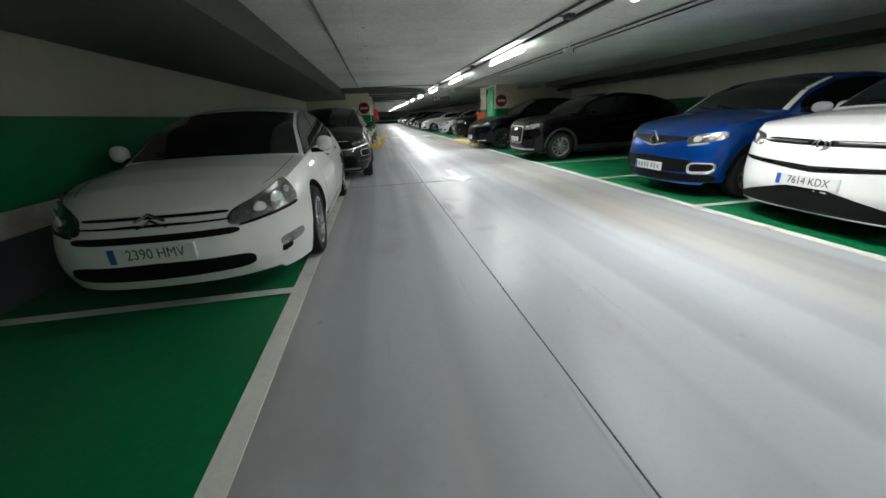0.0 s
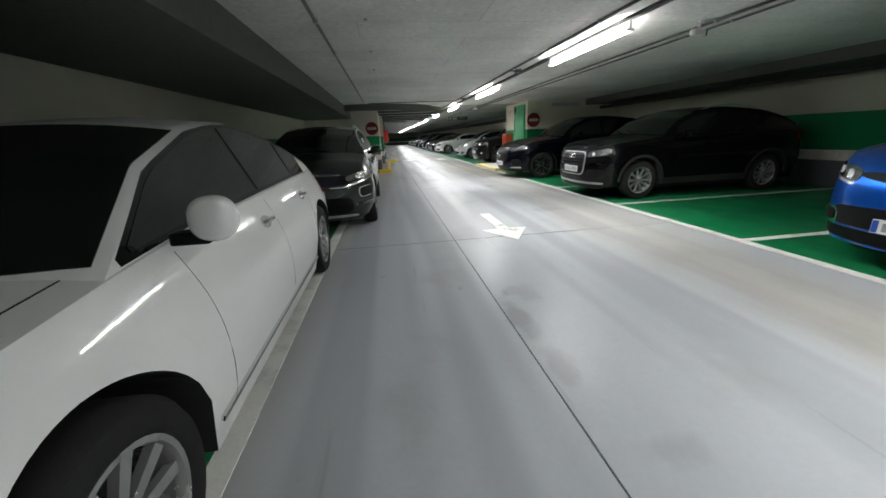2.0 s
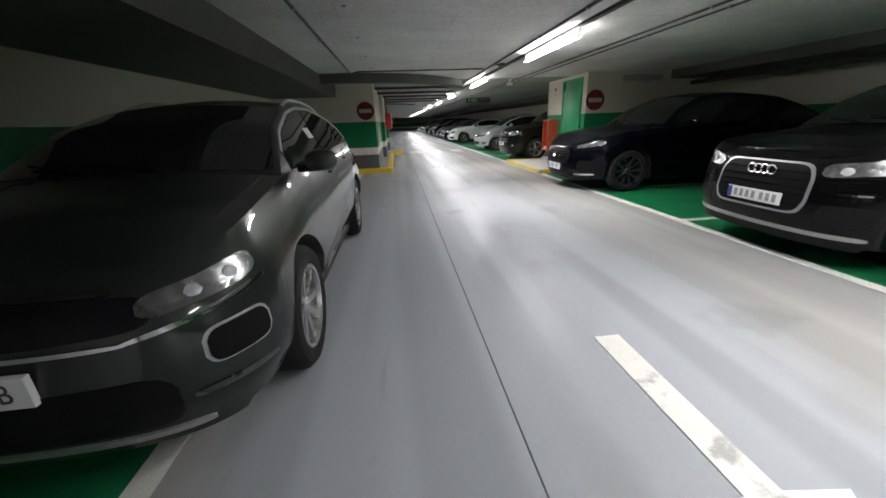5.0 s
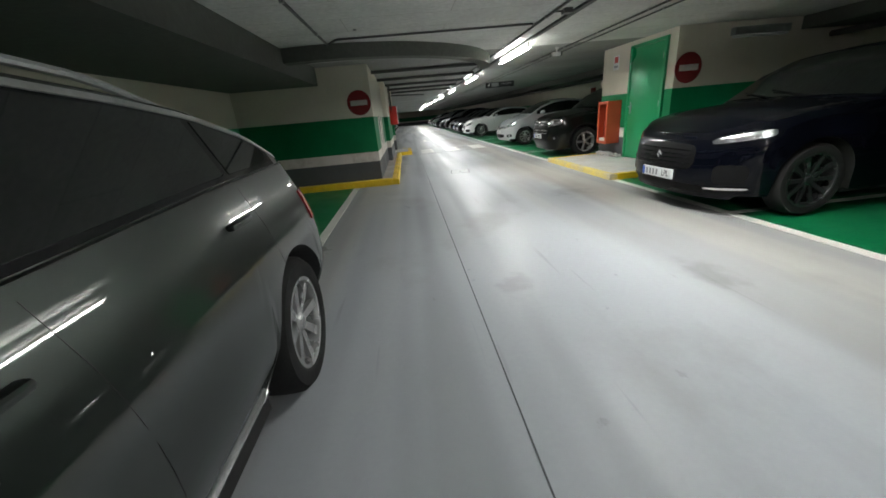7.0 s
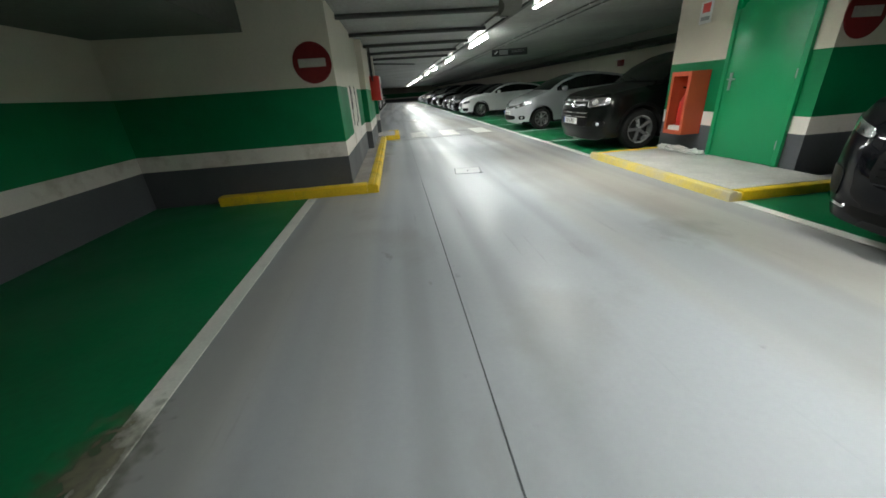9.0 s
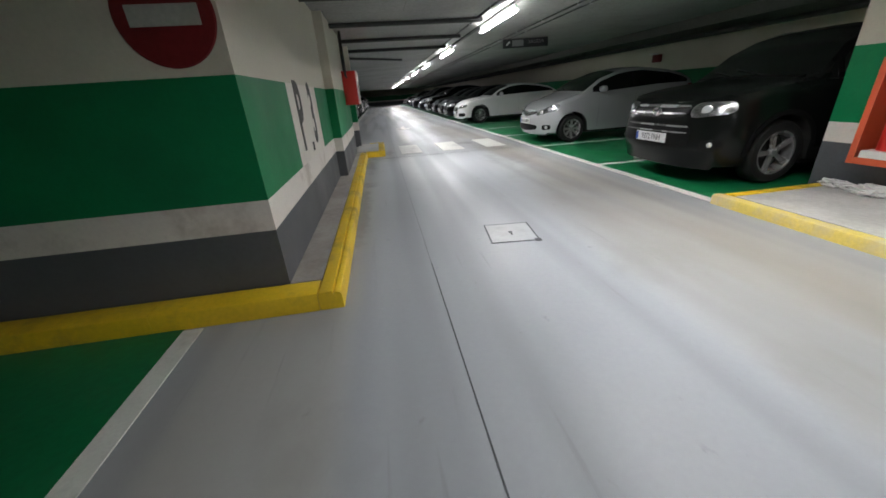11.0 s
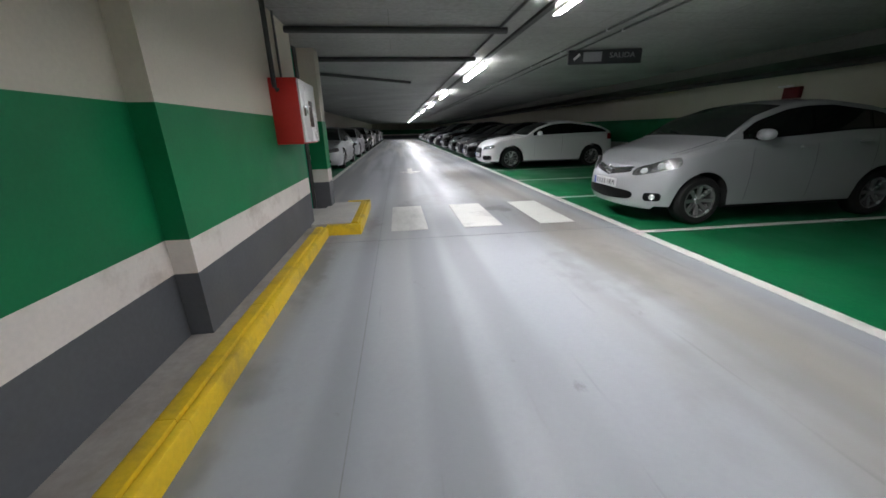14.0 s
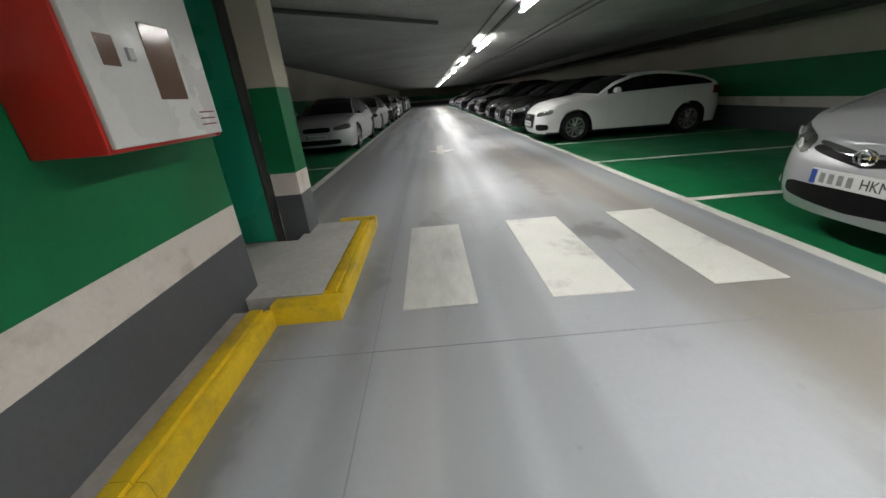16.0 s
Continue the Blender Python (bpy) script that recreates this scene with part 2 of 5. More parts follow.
M_LAMP_BODY = surface("lamp_housing", (0.70, 0.70, 0.68), 0.4, var=0.04, bump=0.0)
M_TUBE = glow("lamp_diffuser", (1.0, 0.995, 0.985), TUBE_STRENGTH)
M_TUBE_TOP = glow("lamp_top_diffuser", (1.0, 0.995, 0.985), TUBE_STRENGTH * 0.8)
M_GREEN_DOOR = surface("green_door_enamel", (0.010, 0.27, 0.10), 0.35, var=0.05, fine=60, coarse=1.5, bump=0.03)
M_TEAL = surface("green_steel_enamel", (0.01, 0.33, 0.20), 0.25, var=0.06, fine=60, coarse=2, bump=0.03)
M_RED = surface("red_enamel", (0.52, 0.025, 0.018), 0.35, var=0.06, fine=60, coarse=3, bump=0.02)
M_SIGN_RED = surface("red_sign_sheet", (0.17, 0.016, 0.016), 0.5, var=0.15, fine=40, coarse=6, bump=0.0, spec=0.2)
M_SIGN_BAR = surface("sign_bar_sheet", (0.42, 0.41, 0.37), 0.5, var=0.15, fine=40, coarse=6, bump=0.0, spec=0.2)
M_WHITE_METAL = surface("white_enamel", (0.78, 0.78, 0.77), 0.3, var=0.03, fine=60, coarse=3, bump=0.02)
M_STENCIL = surface("dark_stencil_paint", (0.055, 0.048, 0.043), 0.65, var=0.25, fine=50, coarse=8, bump=0.05)
M_BROWN_PANE = surface("brown_window_pane", (0.20, 0.13, 0.10), 0.15, var=0.1, bump=0.0)
M_SIGN_DARK = surface("sign_panel_dark", (0.03, 0.032, 0.034), 0.4, var=0.1, bump=0.0)
M_SIGN_GREY = surface("sign_lettering", (0.28, 0.29, 0.29), 0.5, var=0.1, bump=0.0)
M_COVER = surface("manhole_cover_paint", (0.35, 0.365, 0.38), 0.45, var=0.1, fine=25, coarse=6, bump=0.1,
                  stain=(0.12, 0.12, 0.12), stain_amount=0.5)
M_PLASTIC = surface("white_plastic", (0.6, 0.6, 0.58), 0.5, var=0.05, bump=0.0)
# cars
M_GLASS = surface("tinted_car_glass", (0.008, 0.010, 0.009), 0.02, var=0.02, bump=0.0, rough_var=0.01, spec=0.5)
M_BLACK = surface("black_trim", (0.007, 0.007, 0.0074), 0.5, var=0.1, fine=200, coarse=3, bump=0.03, spec=0.08)
M_GLOSS_BLACK = surface("gloss_black_trim", (0.008, 0.008, 0.009), 0.12, var=0.05, bump=0.0, spec=0.25)
M_CLAD = surface("dark_grey_plastic_trim", (0.022, 0.023, 0.022), 0.55, var=0.1, fine=200, coarse=3, bump=0.03, spec=0.3)
M_CUP = surface("shaded_handle_cup", (0.22, 0.22, 0.22), 0.3, var=0.2, fine=30, coarse=8, bump=0.0)
M_UNDER = surface("underbody", (0.012, 0.012, 0.012), 0.9, var=0.1, bump=0.0)
M_TYRE = surface("tyre_rubber", (0.016, 0.016, 0.016), 0.75, var=0.15, fine=120, coarse=6, bump=0.1, spec=0.15)
M_ALLOY = surface("alloy_wheel", (0.40, 0.40, 0.40), 0.28, 0.65, var=0.06, fine=80, coarse=3, bump=0.01)
M_ALLOY_DARK = surface("dark_alloy_wheel", (0.10, 0.10, 0.105), 0.3, 0.8, var=0.1, fine=80, coarse=8, bump=0.02)
M_CHROME = surface("chrome", (0.75, 0.75, 0.76), 0.08, 1.0, var=0.02, bump=0.0, rough_var=0.03)
M_LAMP_CLEAR = surface("headlight_reflector", (0.34, 0.345, 0.35), 0.14, 0.9, var=0.85, fine=24, coarse=9, bump=0.6, rough_var=0.08, coat=1.0)
M_LAMP_DARK = surface("dark_headlight_bowl", (0.16, 0.165, 0.165), 0.12, 0.9, var=0.7, fine=24, coarse=9, bump=0.6, rough_var=0.06, coat=1.0)
M_LAMP_LENS = surface("headlight_lens", (0.80, 0.82, 0.83), 0.05, 0.6, var=0.05, bump=0.0, rough_var=0.02, coat=1.0)
M_TAIL = surface("tail_light_red", (0.22, 0.008, 0.008), 0.2, var=0.15, fine=60, coarse=8, bump=0.1, coat=0.3, spec=0.2)
M_PLATE = surface("number_plate_white", (0.68, 0.69, 0.68), 0.4, var=0.05, bump=0.0)
M_PLATE_BLUE = surface("number_plate_blue", (0.02, 0.07, 0.35), 0.4, var=0.05, bump=0.0)
M_PLATE_SMUDGE = surface("number_plate_smudge", (0.25, 0.255, 0.26), 0.5, var=0.3, fine=90, coarse=30, bump=0.0)
M_PLATE_INK = surface("number_plate_ink", (0.05, 0.05, 0.055), 0.5, var=0.05, bump=0.0)


# ---- mesh helpers ----
def mesh_from(name, bm, material, smooth=False, angle=35):
    bmesh.ops.recalc_face_normals(bm, faces=bm.faces)
    me = bpy.data.meshes.new(name)
    bm.to_mesh(me)
    bm.free()
    me.materials.append(material)
    if smooth:
        me.shade_smooth()
        me.set_sharp_from_angle(angle=radians(angle))
    return me


def part(name, bm, material, parent=None, label="", smooth=False, angle=35):
    ob = new(name, mesh_from(name, bm, material, smooth, angle))
    ob.parent = parent
    return tagged(ob, label)


def thing(name, label, category, m=None, group="", kind=""):
    ob = new(name)
    ob.empty_display_size = 0.1
    if m is not None:
        ob.matrix_basis = m
    return tagged(ob, label, category, group, kind)


def add_box(bm, x0, x1, y0, y1, z0, z1, bevel=0.0, m=None):
    b = bmesh.new()
    bmesh.ops.create_cube(b, size=1)
    for v in b.verts:
        v.co = Vector((x0 + (v.co.x + 0.5) * (x1 - x0), y0 + (v.co.y + 0.5) * (y1 - y0), z0 + (v.co.z + 0.5) * (z1 - z0)))
    if bevel:
        bmesh.ops.bevel(b, geom=b.edges[:], offset=bevel, segments=2, profile=0.5, affect="EDGES")
    if m is not None:
        b.transform(m)
    join(bm, b)
    return bm


def join(bm, other):
    made = {}
    for v in other.verts:
        made[v] = bm.verts.new(v.co)
    for f in other.faces:
        try:
            bm.faces.new([made[v] for v in f.verts])
        except ValueError:
            pass
    other.free()


def box(x0, x1, y0, y1, z0, z1, bevel=0.0):
    return add_box(bmesh.new(), x0, x1, y0, y1, z0, z1, bevel)


def tube(points, radius, sides=8):
    """A round bar along a line of points."""
    bm = bmesh.new()
    pts = [Vector(p) for p in points]
    rings = []
    for i, p in enumerate(pts):
        d = (pts[min(i + 1, len(pts) - 1)] - pts[max(i - 1, 0)]).normalized()
        a = d.orthogonal().normalized() if abs(d.z) > 0.9 else d.cross(Vector((0, 0, 1))).normalized()
        b = d.cross(a)
        rings.append([bm.verts.new(p + radius * (math.cos(k * math.tau / sides) * a + math.sin(k * math.tau / sides) * b)) for k in range(sides)])
    for r0, r1 in zip(rings, rings[1:]):
        for k in range(sides):
            bm.faces.new((r0[k], r0[(k + 1) % sides], r1[(k + 1) % sides], r1[k]))
    bm.faces.new(rings[0][::-1])
    bm.faces.new(rings[-1])
    return bm


def lathe(profile, n=32, axis="Y", caps=True):
    """Turns (radius, along) points round an axis through the origin."""
    bm = bmesh.new()
    rings = []
    for r, a in profile:
        ring = []
        for k in range(n):
            c, s = r * math.cos(k * math.tau / n), r * math.sin(k * math.tau / n)
            ring.append(bm.verts.new((c, a, s) if axis == "Y" else (c, s, a)))
        rings.append(ring)
    for r0, r1 in zip(rings, rings[1:]):
        for k in range(n):
            bm.faces.new((r0[k], r0[(k + 1) % n], r1[(k + 1) % n], r1[k]))
    if caps:
        bm.faces.new(rings[0])
        bm.faces.new(rings[-1])
    return bm


def poly_prism(points, z0, z1):
    bm = bmesh.new()
    lo = [bm.verts.new((x, y, z0)) for x, y in points]
    hi = [bm.verts.new((x, y, z1)) for x, y in points]
    bm.faces.new(lo[::-1])
    bm.faces.new(hi)
    for i in range(len(lo)):
        j = (i + 1) % len(lo)
        bm.faces.new((lo[i], lo[j], hi[j], hi[i]))
    return bm


def lettering(text, height, depth=0.002, squeeze=1.0, bold=0.0):
    """Solid letters in the built-in font, standing in the x-y plane, centred."""
    cu = bpy.data.curves.new("letters", "FONT")
    cu.body, cu.size, cu.extrude, cu.align_x, cu.align_y = text, height / 0.72, depth / 2, "CENTER", "CENTER"
    cu.resolution_u, cu.offset = 3, bold
    ob = bpy.data.objects.new("letters", cu)
    me = bpy.data.meshes.new_from_object(ob)
    bm = bmesh.new()
    bm.from_mesh(me)
    bpy.data.objects.remove(ob)
    bpy.data.meshes.remove(me)
    bpy.data.curves.remove(cu)
    for v in bm.verts:
        v.co.x *= squeeze
    return bm


def structure(name, bm, material, label, category, smooth=False):
    return tagged(part(name, bm, material, None, "", smooth), label, category, kind="structure")


# ---- the setting ----
X_LEFT, X_RIGHT, Y_BACK, Y_END = -3.93, 7.55, -7.0, 82.0
structure("floor", box(X_LEFT - 0.3, X_RIGHT + 0.3, Y_BACK - 0.3, Y_END + 0.3, -0.2, 0.0), M_FLOOR,
          "glossy grey epoxy-painted concrete garage floor with stains", "floor")
structure("ceiling", box(X_LEFT - 0.3, X_RIGHT + 0.3, Y_BACK - 0.3, 17.2, CEIL, CEIL + 0.25), M_CONCRETE,
          "low pale concrete slab ceiling with stains", "ceiling")
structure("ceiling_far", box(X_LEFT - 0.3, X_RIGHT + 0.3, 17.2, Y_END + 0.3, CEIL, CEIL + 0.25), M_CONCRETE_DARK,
          "low darker grey concrete slab ceiling", "ceiling")


def green_sheet(x0, x1, y0, y1):
    structure("bay_floor", box(x0, x1, y0, y1, -0.002, 0.004), M_GREEN_FLOOR, "green painted parking bay floor with worn patches", "floor")


LINE_R0, LINE_R1, LINE_L0, LINE_L1 = 2.755, 2.865, -1.85, -1.735
green_sheet(LINE_R1, X_RIGHT, Y_BACK, 15.7)
green_sheet(LINE_R1, X_RIGHT, 18.55, Y_END)
green_sheet(X_LEFT, LINE_L0, Y_BACK, 17.74)
green_sheet(X_LEFT, LINE_L0, 25.6, Y_END)


def line(x0, x1, y0, y1):
    structure("floor_line", box(x0, x1, y0, y1, -0.002, 0.006), M_LINE, "worn white painted line on the garage floor", "floor marking")


line(LINE_R0, LINE_R1, Y_BACK, 15.7)
line(LINE_R0, LINE_R1, 18.55, Y_END)
line(LINE_L0, LINE_L1, Y_BACK, 17.5)
line(LINE_L0, LINE_L1, 25.6, Y_END)
for y in (1.88, 4.24, 6.49, 8.85, 11.12, 13.4, 20.81, 23.18, 25.54, 27.9, 30.25, 32.6, 34.95, 37.3, 39.65, 42.0, 44.35, 46.7):
    line(LINE_R1, 7.4, y - 0.05, y + 0.05)
for y in (3.08, 7.79, 29.5, 35.5, 41.5):
    line(-3.9, LINE_L0, y - 0.05, y + 0.05)


ring = [(-1.83 + (0.24 + 0.05 * noise.noise(Vector((k * 0.9, 0, 3)))) * math.cos(k * math.tau / 24) , 13.62 + (0.42 + 0.12 * noise.noise(Vector((k * 0.7, 2, 0)))) * math.sin(k * math.tau / 24)) for k in range(24)]
M_WORN = surface("worn_floor_patch", (0.17, 0.16, 0.11), 0.5, var=0.25, fine=20, coarse=5, bump=0.1)


def ragged_edge(m, x, y, rx, ry):
    """Lets a stain thin out in flecks from its middle outwards."""
    nd, ln = m.node_tree.nodes, m.node_tree.links
    tc, mp, ns = nd.new("ShaderNodeTexCoord"), nd.new("ShaderNodeMapping"), nd.new("ShaderNodeTexNoise")
    mp.inputs["Location"].default_value, mp.inputs["Scale"].default_value = (-x / rx, -y / ry, 0), (1 / rx, 1 / ry, 0)
    ns.inputs["Scale"].default_value, ns.inputs["Detail"].default_value = 14.0, 6
    d, a, r = nd.new("ShaderNodeVectorMath"), nd.new("ShaderNodeMath"), nd.new("ShaderNodeMapRange")
    d.operation, a.operation = "LENGTH", "MULTIPLY_ADD"
    ln.new(tc.outputs["Object"], mp.inputs["Vector"])
    ln.new(tc.outputs["Object"], ns.inputs["Vector"])
    ln.new(mp.outputs["Vector"], d.inputs[0])
    ln.new(ns.outputs["Fac"], a.inputs[0])
    a.inputs[1].default_value = 1.6
    ln.new(d.outputs["Value"], a.inputs[2])
    for key, v in (("From Min", 0.9), ("From Max", 1.65), ("To Min", 0.85), ("To Max", 0.0)):
        r.inputs[key].default_value = v
    ln.new(a.outputs[0], r.inputs["Value"])
    ln.new(r.outputs["Result"], nd["Principled BSDF"].inputs["Alpha"])


ragged_edge(M_WORN, -1.83, 13.62, 0.24, 0.42)
structure("floor_patch", poly_prism(ring, -0.002, 0.0085), M_WORN, "brownish worn patch across the floor line", "floor stain")


def joint(points, w=0.0035, material=None):
    (x0, y0), (x1, y1) = points
    structure("floor_joint", box(min(x0, x1) - w, max(x0, x1) + w, min(y0, y1) - w, max(y0, y1) + w, -0.002, 0.0025), material or M_JOINT,
              "thin dark sealed joint in the floor", "floor joint")


joint(((-0.265, Y_BACK), (-0.265, 18.0)))
joint(((-0.265, 18.0), (-0.265, Y_END)), 0.0025, M_JOINT_FADED)
joint(((-1.7, 7.45), (2.7, 7.45)), 0.002, M_JOINT_WORN)
joint(((-0.9, 23.45), (2.7, 23.45)), 0.0012, M_JOINT_FADED)


def banded_wall(name, x0, x1, y0, y1, label="wall painted cream, green, white and dark grey in bands", z0=0.0, gap=None):
    """A wall in four bands of paint; gap: stretch of y in which the green band is white."""
    w = structure(name, box(x0, x1, y0, y1, 1.38, CEIL), M_CREAM, label, "wall")
    part("paint_band", box(x0, x1, y0, y1, z0, 0.495), M_GREY_WALL, w, "dark grey painted band")
    part("paint_band", box(x0, x1, y0, y1, 0.495, 0.69), M_WHITE_BAND, w, "scuffed white painted band")
    if gap:
        part("paint_band", box(x0, x1, y0, gap[0], 0.69, 1.38), M_GREEN_WALL, w, "green painted band")
        part("paint_band", box(x0, x1, gap[0], gap[1], 0.69, 1.38), M_WHITE_FIELD, w, "white painted field")
        part("paint_band", box(x0, x1, gap[1], y1, 0.69, 1.38), M_GREEN_WALL, w, "green painted band")
    else:
        part("paint_band", box(x0, x1, y0, y1, 0.69, 1.38), M_GREEN_WALL, w, "green painted band")
    return w


banded_wall("wall_west", X_LEFT - 0.3, X_LEFT, Y_BACK - 0.3, 17.742)
banded_wall("wall_west_far", X_LEFT - 0.3, X_LEFT, 24.25, Y_END)
banded_wall("wall_east", X_RIGHT, X_RIGHT + 0.3, Y_BACK - 0.3, 16.3)
banded_wall("wall_east_far", X_RIGHT, X_RIGHT + 0.3, 18.7, Y_END)
banded_wall("wall_south", X_LEFT, X_RIGHT, Y_BACK - 0.3, Y_BACK)
banded_wall("wall_north", X_LEFT, X_RIGHT, Y_END, Y_END + 0.3)
WALL_X = -1.255
banded_wall("wall_core", X_LEFT - 0.3, WALL_X, 17.742, 21.36, "stair core wall with painted bands and a white level field", gap=(18.88, 20.35))
banded_wall("wall_core_step", X_LEFT - 0.3, -1.13, 21.36, 24.12, "stepped stair core wall with scuffed painted bands")
banded_wall("wall_stairs", 4.08, X_RIGHT + 0.3, 16.3, 18.7, "stair tower wall painted in cream, green, white and grey bands")
banded_wall("wall_recess", X_LEFT - 0.3, -1.72, 25.02, 25.3, "recess wall with painted bands")
banded_wall("pillar", -1.3, -1.07, 25.12, 25.42, "square pillar painted in bands beside the kerb")
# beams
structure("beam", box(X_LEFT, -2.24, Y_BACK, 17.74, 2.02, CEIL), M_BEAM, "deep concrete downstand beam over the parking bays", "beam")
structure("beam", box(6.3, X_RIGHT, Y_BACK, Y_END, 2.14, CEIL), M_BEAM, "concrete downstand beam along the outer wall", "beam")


def curved_beam():
    bm = bmesh.new()
    c, n, prev = (-1.6, 18.5), 28, None
    for i in range(n + 1):
        a = radians(-105 + (103 * i / n))
        ring = [bm.verts.new((c[0] + r * math.cos(a), c[1] + r * math.sin(a), z)) for r, z in ((2.88, CEIL), (2.88, 2.15), (2.66, 2.15), (2.66, CEIL))]
        if prev:
            for k in range(3):
                bm.faces.new((prev[k], prev[k + 1], ring[k + 1], ring[k]))
        prev = ring
        if i in (0, n):
            bm.faces.new(ring if i else ring[::-1])
    return bm


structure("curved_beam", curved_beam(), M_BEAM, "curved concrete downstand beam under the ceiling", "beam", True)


# ---- kerbs and markings ----
def kerb_mesh(a0, a1, p, q, h, r=0.022):
    """A kerbstone with rounded long edges, slightly uneven along its length."""
    bm, rings, n = bmesh.new(), [], 6
    for i in range(n + 1):
        y, w = p + (q - p) * i / n, 0.0022 * noise.noise(Vector((p * 3.1, i * 0.9, a0)))
        prof = [(a0, 0.0), (a0, h - r + w), (a0 + 0.3 * r, h - 0.3 * r + w), (a0 + r, h + w), (a1 - 0.056, h + w), (a1 - 0.052, h - 0.022 + w), (a1 - 0.046, h - 0.022 + w), (a1 - 0.038, h - 0.008 + w), (a1 - r, h - 0.008 + w), (a1 - 0.3 * r + w, h - 0.008 - 0.3 * r), (a1 + w, h - 0.008 - r), (a1 + 0.004, 0.0)]
        rings.append([bm.verts.new((x, y, z)) for x, z in prof])
    for u, v in zip(rings, rings[1:]):
        for k in range(len(u)):
            bm.faces.new((u[k], u[(k + 1) % len(u)], v[(k + 1) % len(u)], v[k]))
    bm.faces.new(rings[0])
    bm.faces.new(rings[-1][::-1])
    return bm


def kerb_run(base, x0, x1, y0, y1, h, along="y", material=None):
    """A row of painted kerbstones about a metre long under the concrete that they edge."""
    a, b = (y0, y1) if along == "y" else (x0, x1)
    n = max(1, round((b - a) / 1.0))
    for k in range(n):
        p, q = a + (b - a) * k / n + 0.0012, a + (b - a) * (k + 1) / n - 0.0012
        bm = kerb_mesh(x0, x1, p, q, h) if along == "y" else kerb_mesh(y0, y1, p, q, h)
        if along == "x":
            for v in bm.verts:
                v.co.x, v.co.y = v.co.y, v.co.x
        part("kerbstone", bm, material or M_YELLOW, base, "worn yellow painted kerbstone", True)


k1 = structure("kerb_core", box(-1.254, -1.045, 17.74, 23.78, 0.0, 0.112), M_KERB_DIRTY, "concrete strip with a yellow kerb along the core wall", "kerb")
kerb_run(k1, -1.045, -0.9, 17.52, 23.78, 0.125)
kerb_run(k1, -3.0, -1.048, 17.52, 17.738, 0.125, "x")
k2 = structure("kerb_landing", box(-1.128, -0.64, 23.93, 25.40, 0.0, 0.118), M_KERB_TOP, "grey concrete landing with a bright yellow kerb", "kerb")
kerb_run(k2, -0.64, -0.5, 23.94, 25.42, 0.125)
kerb_run(k2, -0.92, -0.5, 23.78, 23.93, 0.125, "x")
kerb_run(k2, -0.86, -0.5, 25.425, 25.56, 0.125, "x")
structure("recess_floor", box(-1.9, -1.129, 24.125, 24.965, 0.0, 0.1165), M_KERB_TOP, "raised grey concrete floor before the lobby door", "floor")
k3 = structure("kerb_island", box(2.86, 4.078, 15.86, 18.42, 0.0, 0.09), M_KERB_TOP, "raised concrete island with a yellow kerb before the stair door", "kerb")
kerb_run(k3, 2.72, 2.86, 15.72, 18.55, 0.1, "y", M_YELLOW_WORN)
kerb_run(k3, 2.865, 4.08, 15.72, 15.86, 0.1, "x")
kerb_run(k3, 2.865, 4.08, 18.42, 18.55, 0.1, "x")

for x0, x1, coat in ((-0.13, 0.345, M_LINE_GREY), (0.82, 1.335, M_LINE), (1.85, 2.33, M_LINE)):
    structure("zebra_stripe", box(x0, x1, 23.83, 25.35, -0.002, 0.006), coat, "white zebra crossing stripe with tyre marks", "floor marking")


def arrow(x, y, s=1.0):
    pts = [(0, 0), (-0.315, 0.57), (-0.075, 0.60), (-0.08, 1.62), (0.08, 1.62), (0.075, 0.60), (0.315, 0.57)]
    structure("floor_arrow", poly_prism([(x + px * s, y + py * s) for px, py in pts], -0.002, 0.006), M_LINE_WORN,
              "worn white direction arrow painted on the floor", "floor marking")


arrow(0.49, 7.24)
arrow(0.36, 30.2)


# ---- ceiling services ----
def run(name, pts, r, material, label, category="pipe"):
    ob = tagged(part(name, tube(pts, r), material, None, "", True), label, category)
    if name == "conduit":
        x, z, y = pts[0][0], pts[0][2], 0.6
        while y < min(pts[1][1], 27.0):
            part("clip", box(x - r - 0.006, x + r + 0.006, y, y + 0.02, z - r - 0.003, CEIL - 0.001), M_STEEL, ob)
            y += 1.3
    return ob


run("conduit", [(-1.57, Y_BACK, CEIL - 0.02), (-1.57, 15.6, CEIL - 0.02)], 0.016, M_PVC, "thin grey conduit fixed to the ceiling")
run("conduit_branch", [(-1.57, 15.58, CEIL - 0.02), (-1.4, 15.3, CEIL - 0.02), (1.2, 15.24, CEIL - 0.02), (1.27, 15.4, CEIL - 0.02)], 0.014, M_PVC, "thin grey conduit bent across the ceiling")
run("conduit", [(1.27, Y_BACK, CEIL - 0.02), (1.27, 60, CEIL - 0.02)], 0.016, M_PVC, "thin grey conduit fixed to the ceiling")
run("conduit", [(2.62, Y_BACK, CEIL - 0.02), (2.62, 60, CEIL - 0.02)], 0.014, M_PVC, "thin grey conduit fixed to the ceiling")
run("conduit", [(2.82, Y_BACK, CEIL - 0.02), (2.82, 60, CEIL - 0.02)], 0.012, M_PVC, "thin grey conduit fixed to the ceiling")
run("pipe", [(6.9, Y_BACK, 2.04), (6.9, Y_END, 2.04)], 0.05, M_DARK, "dark drain pipe hung along the outer wall")
tagged(part("cable_tray", box(1.515, 1.585, Y_BACK, 70, CEIL - 0.035, CEIL - 0.004), M_DARK), "dark cable tray that carries the lamps", "cable tray")
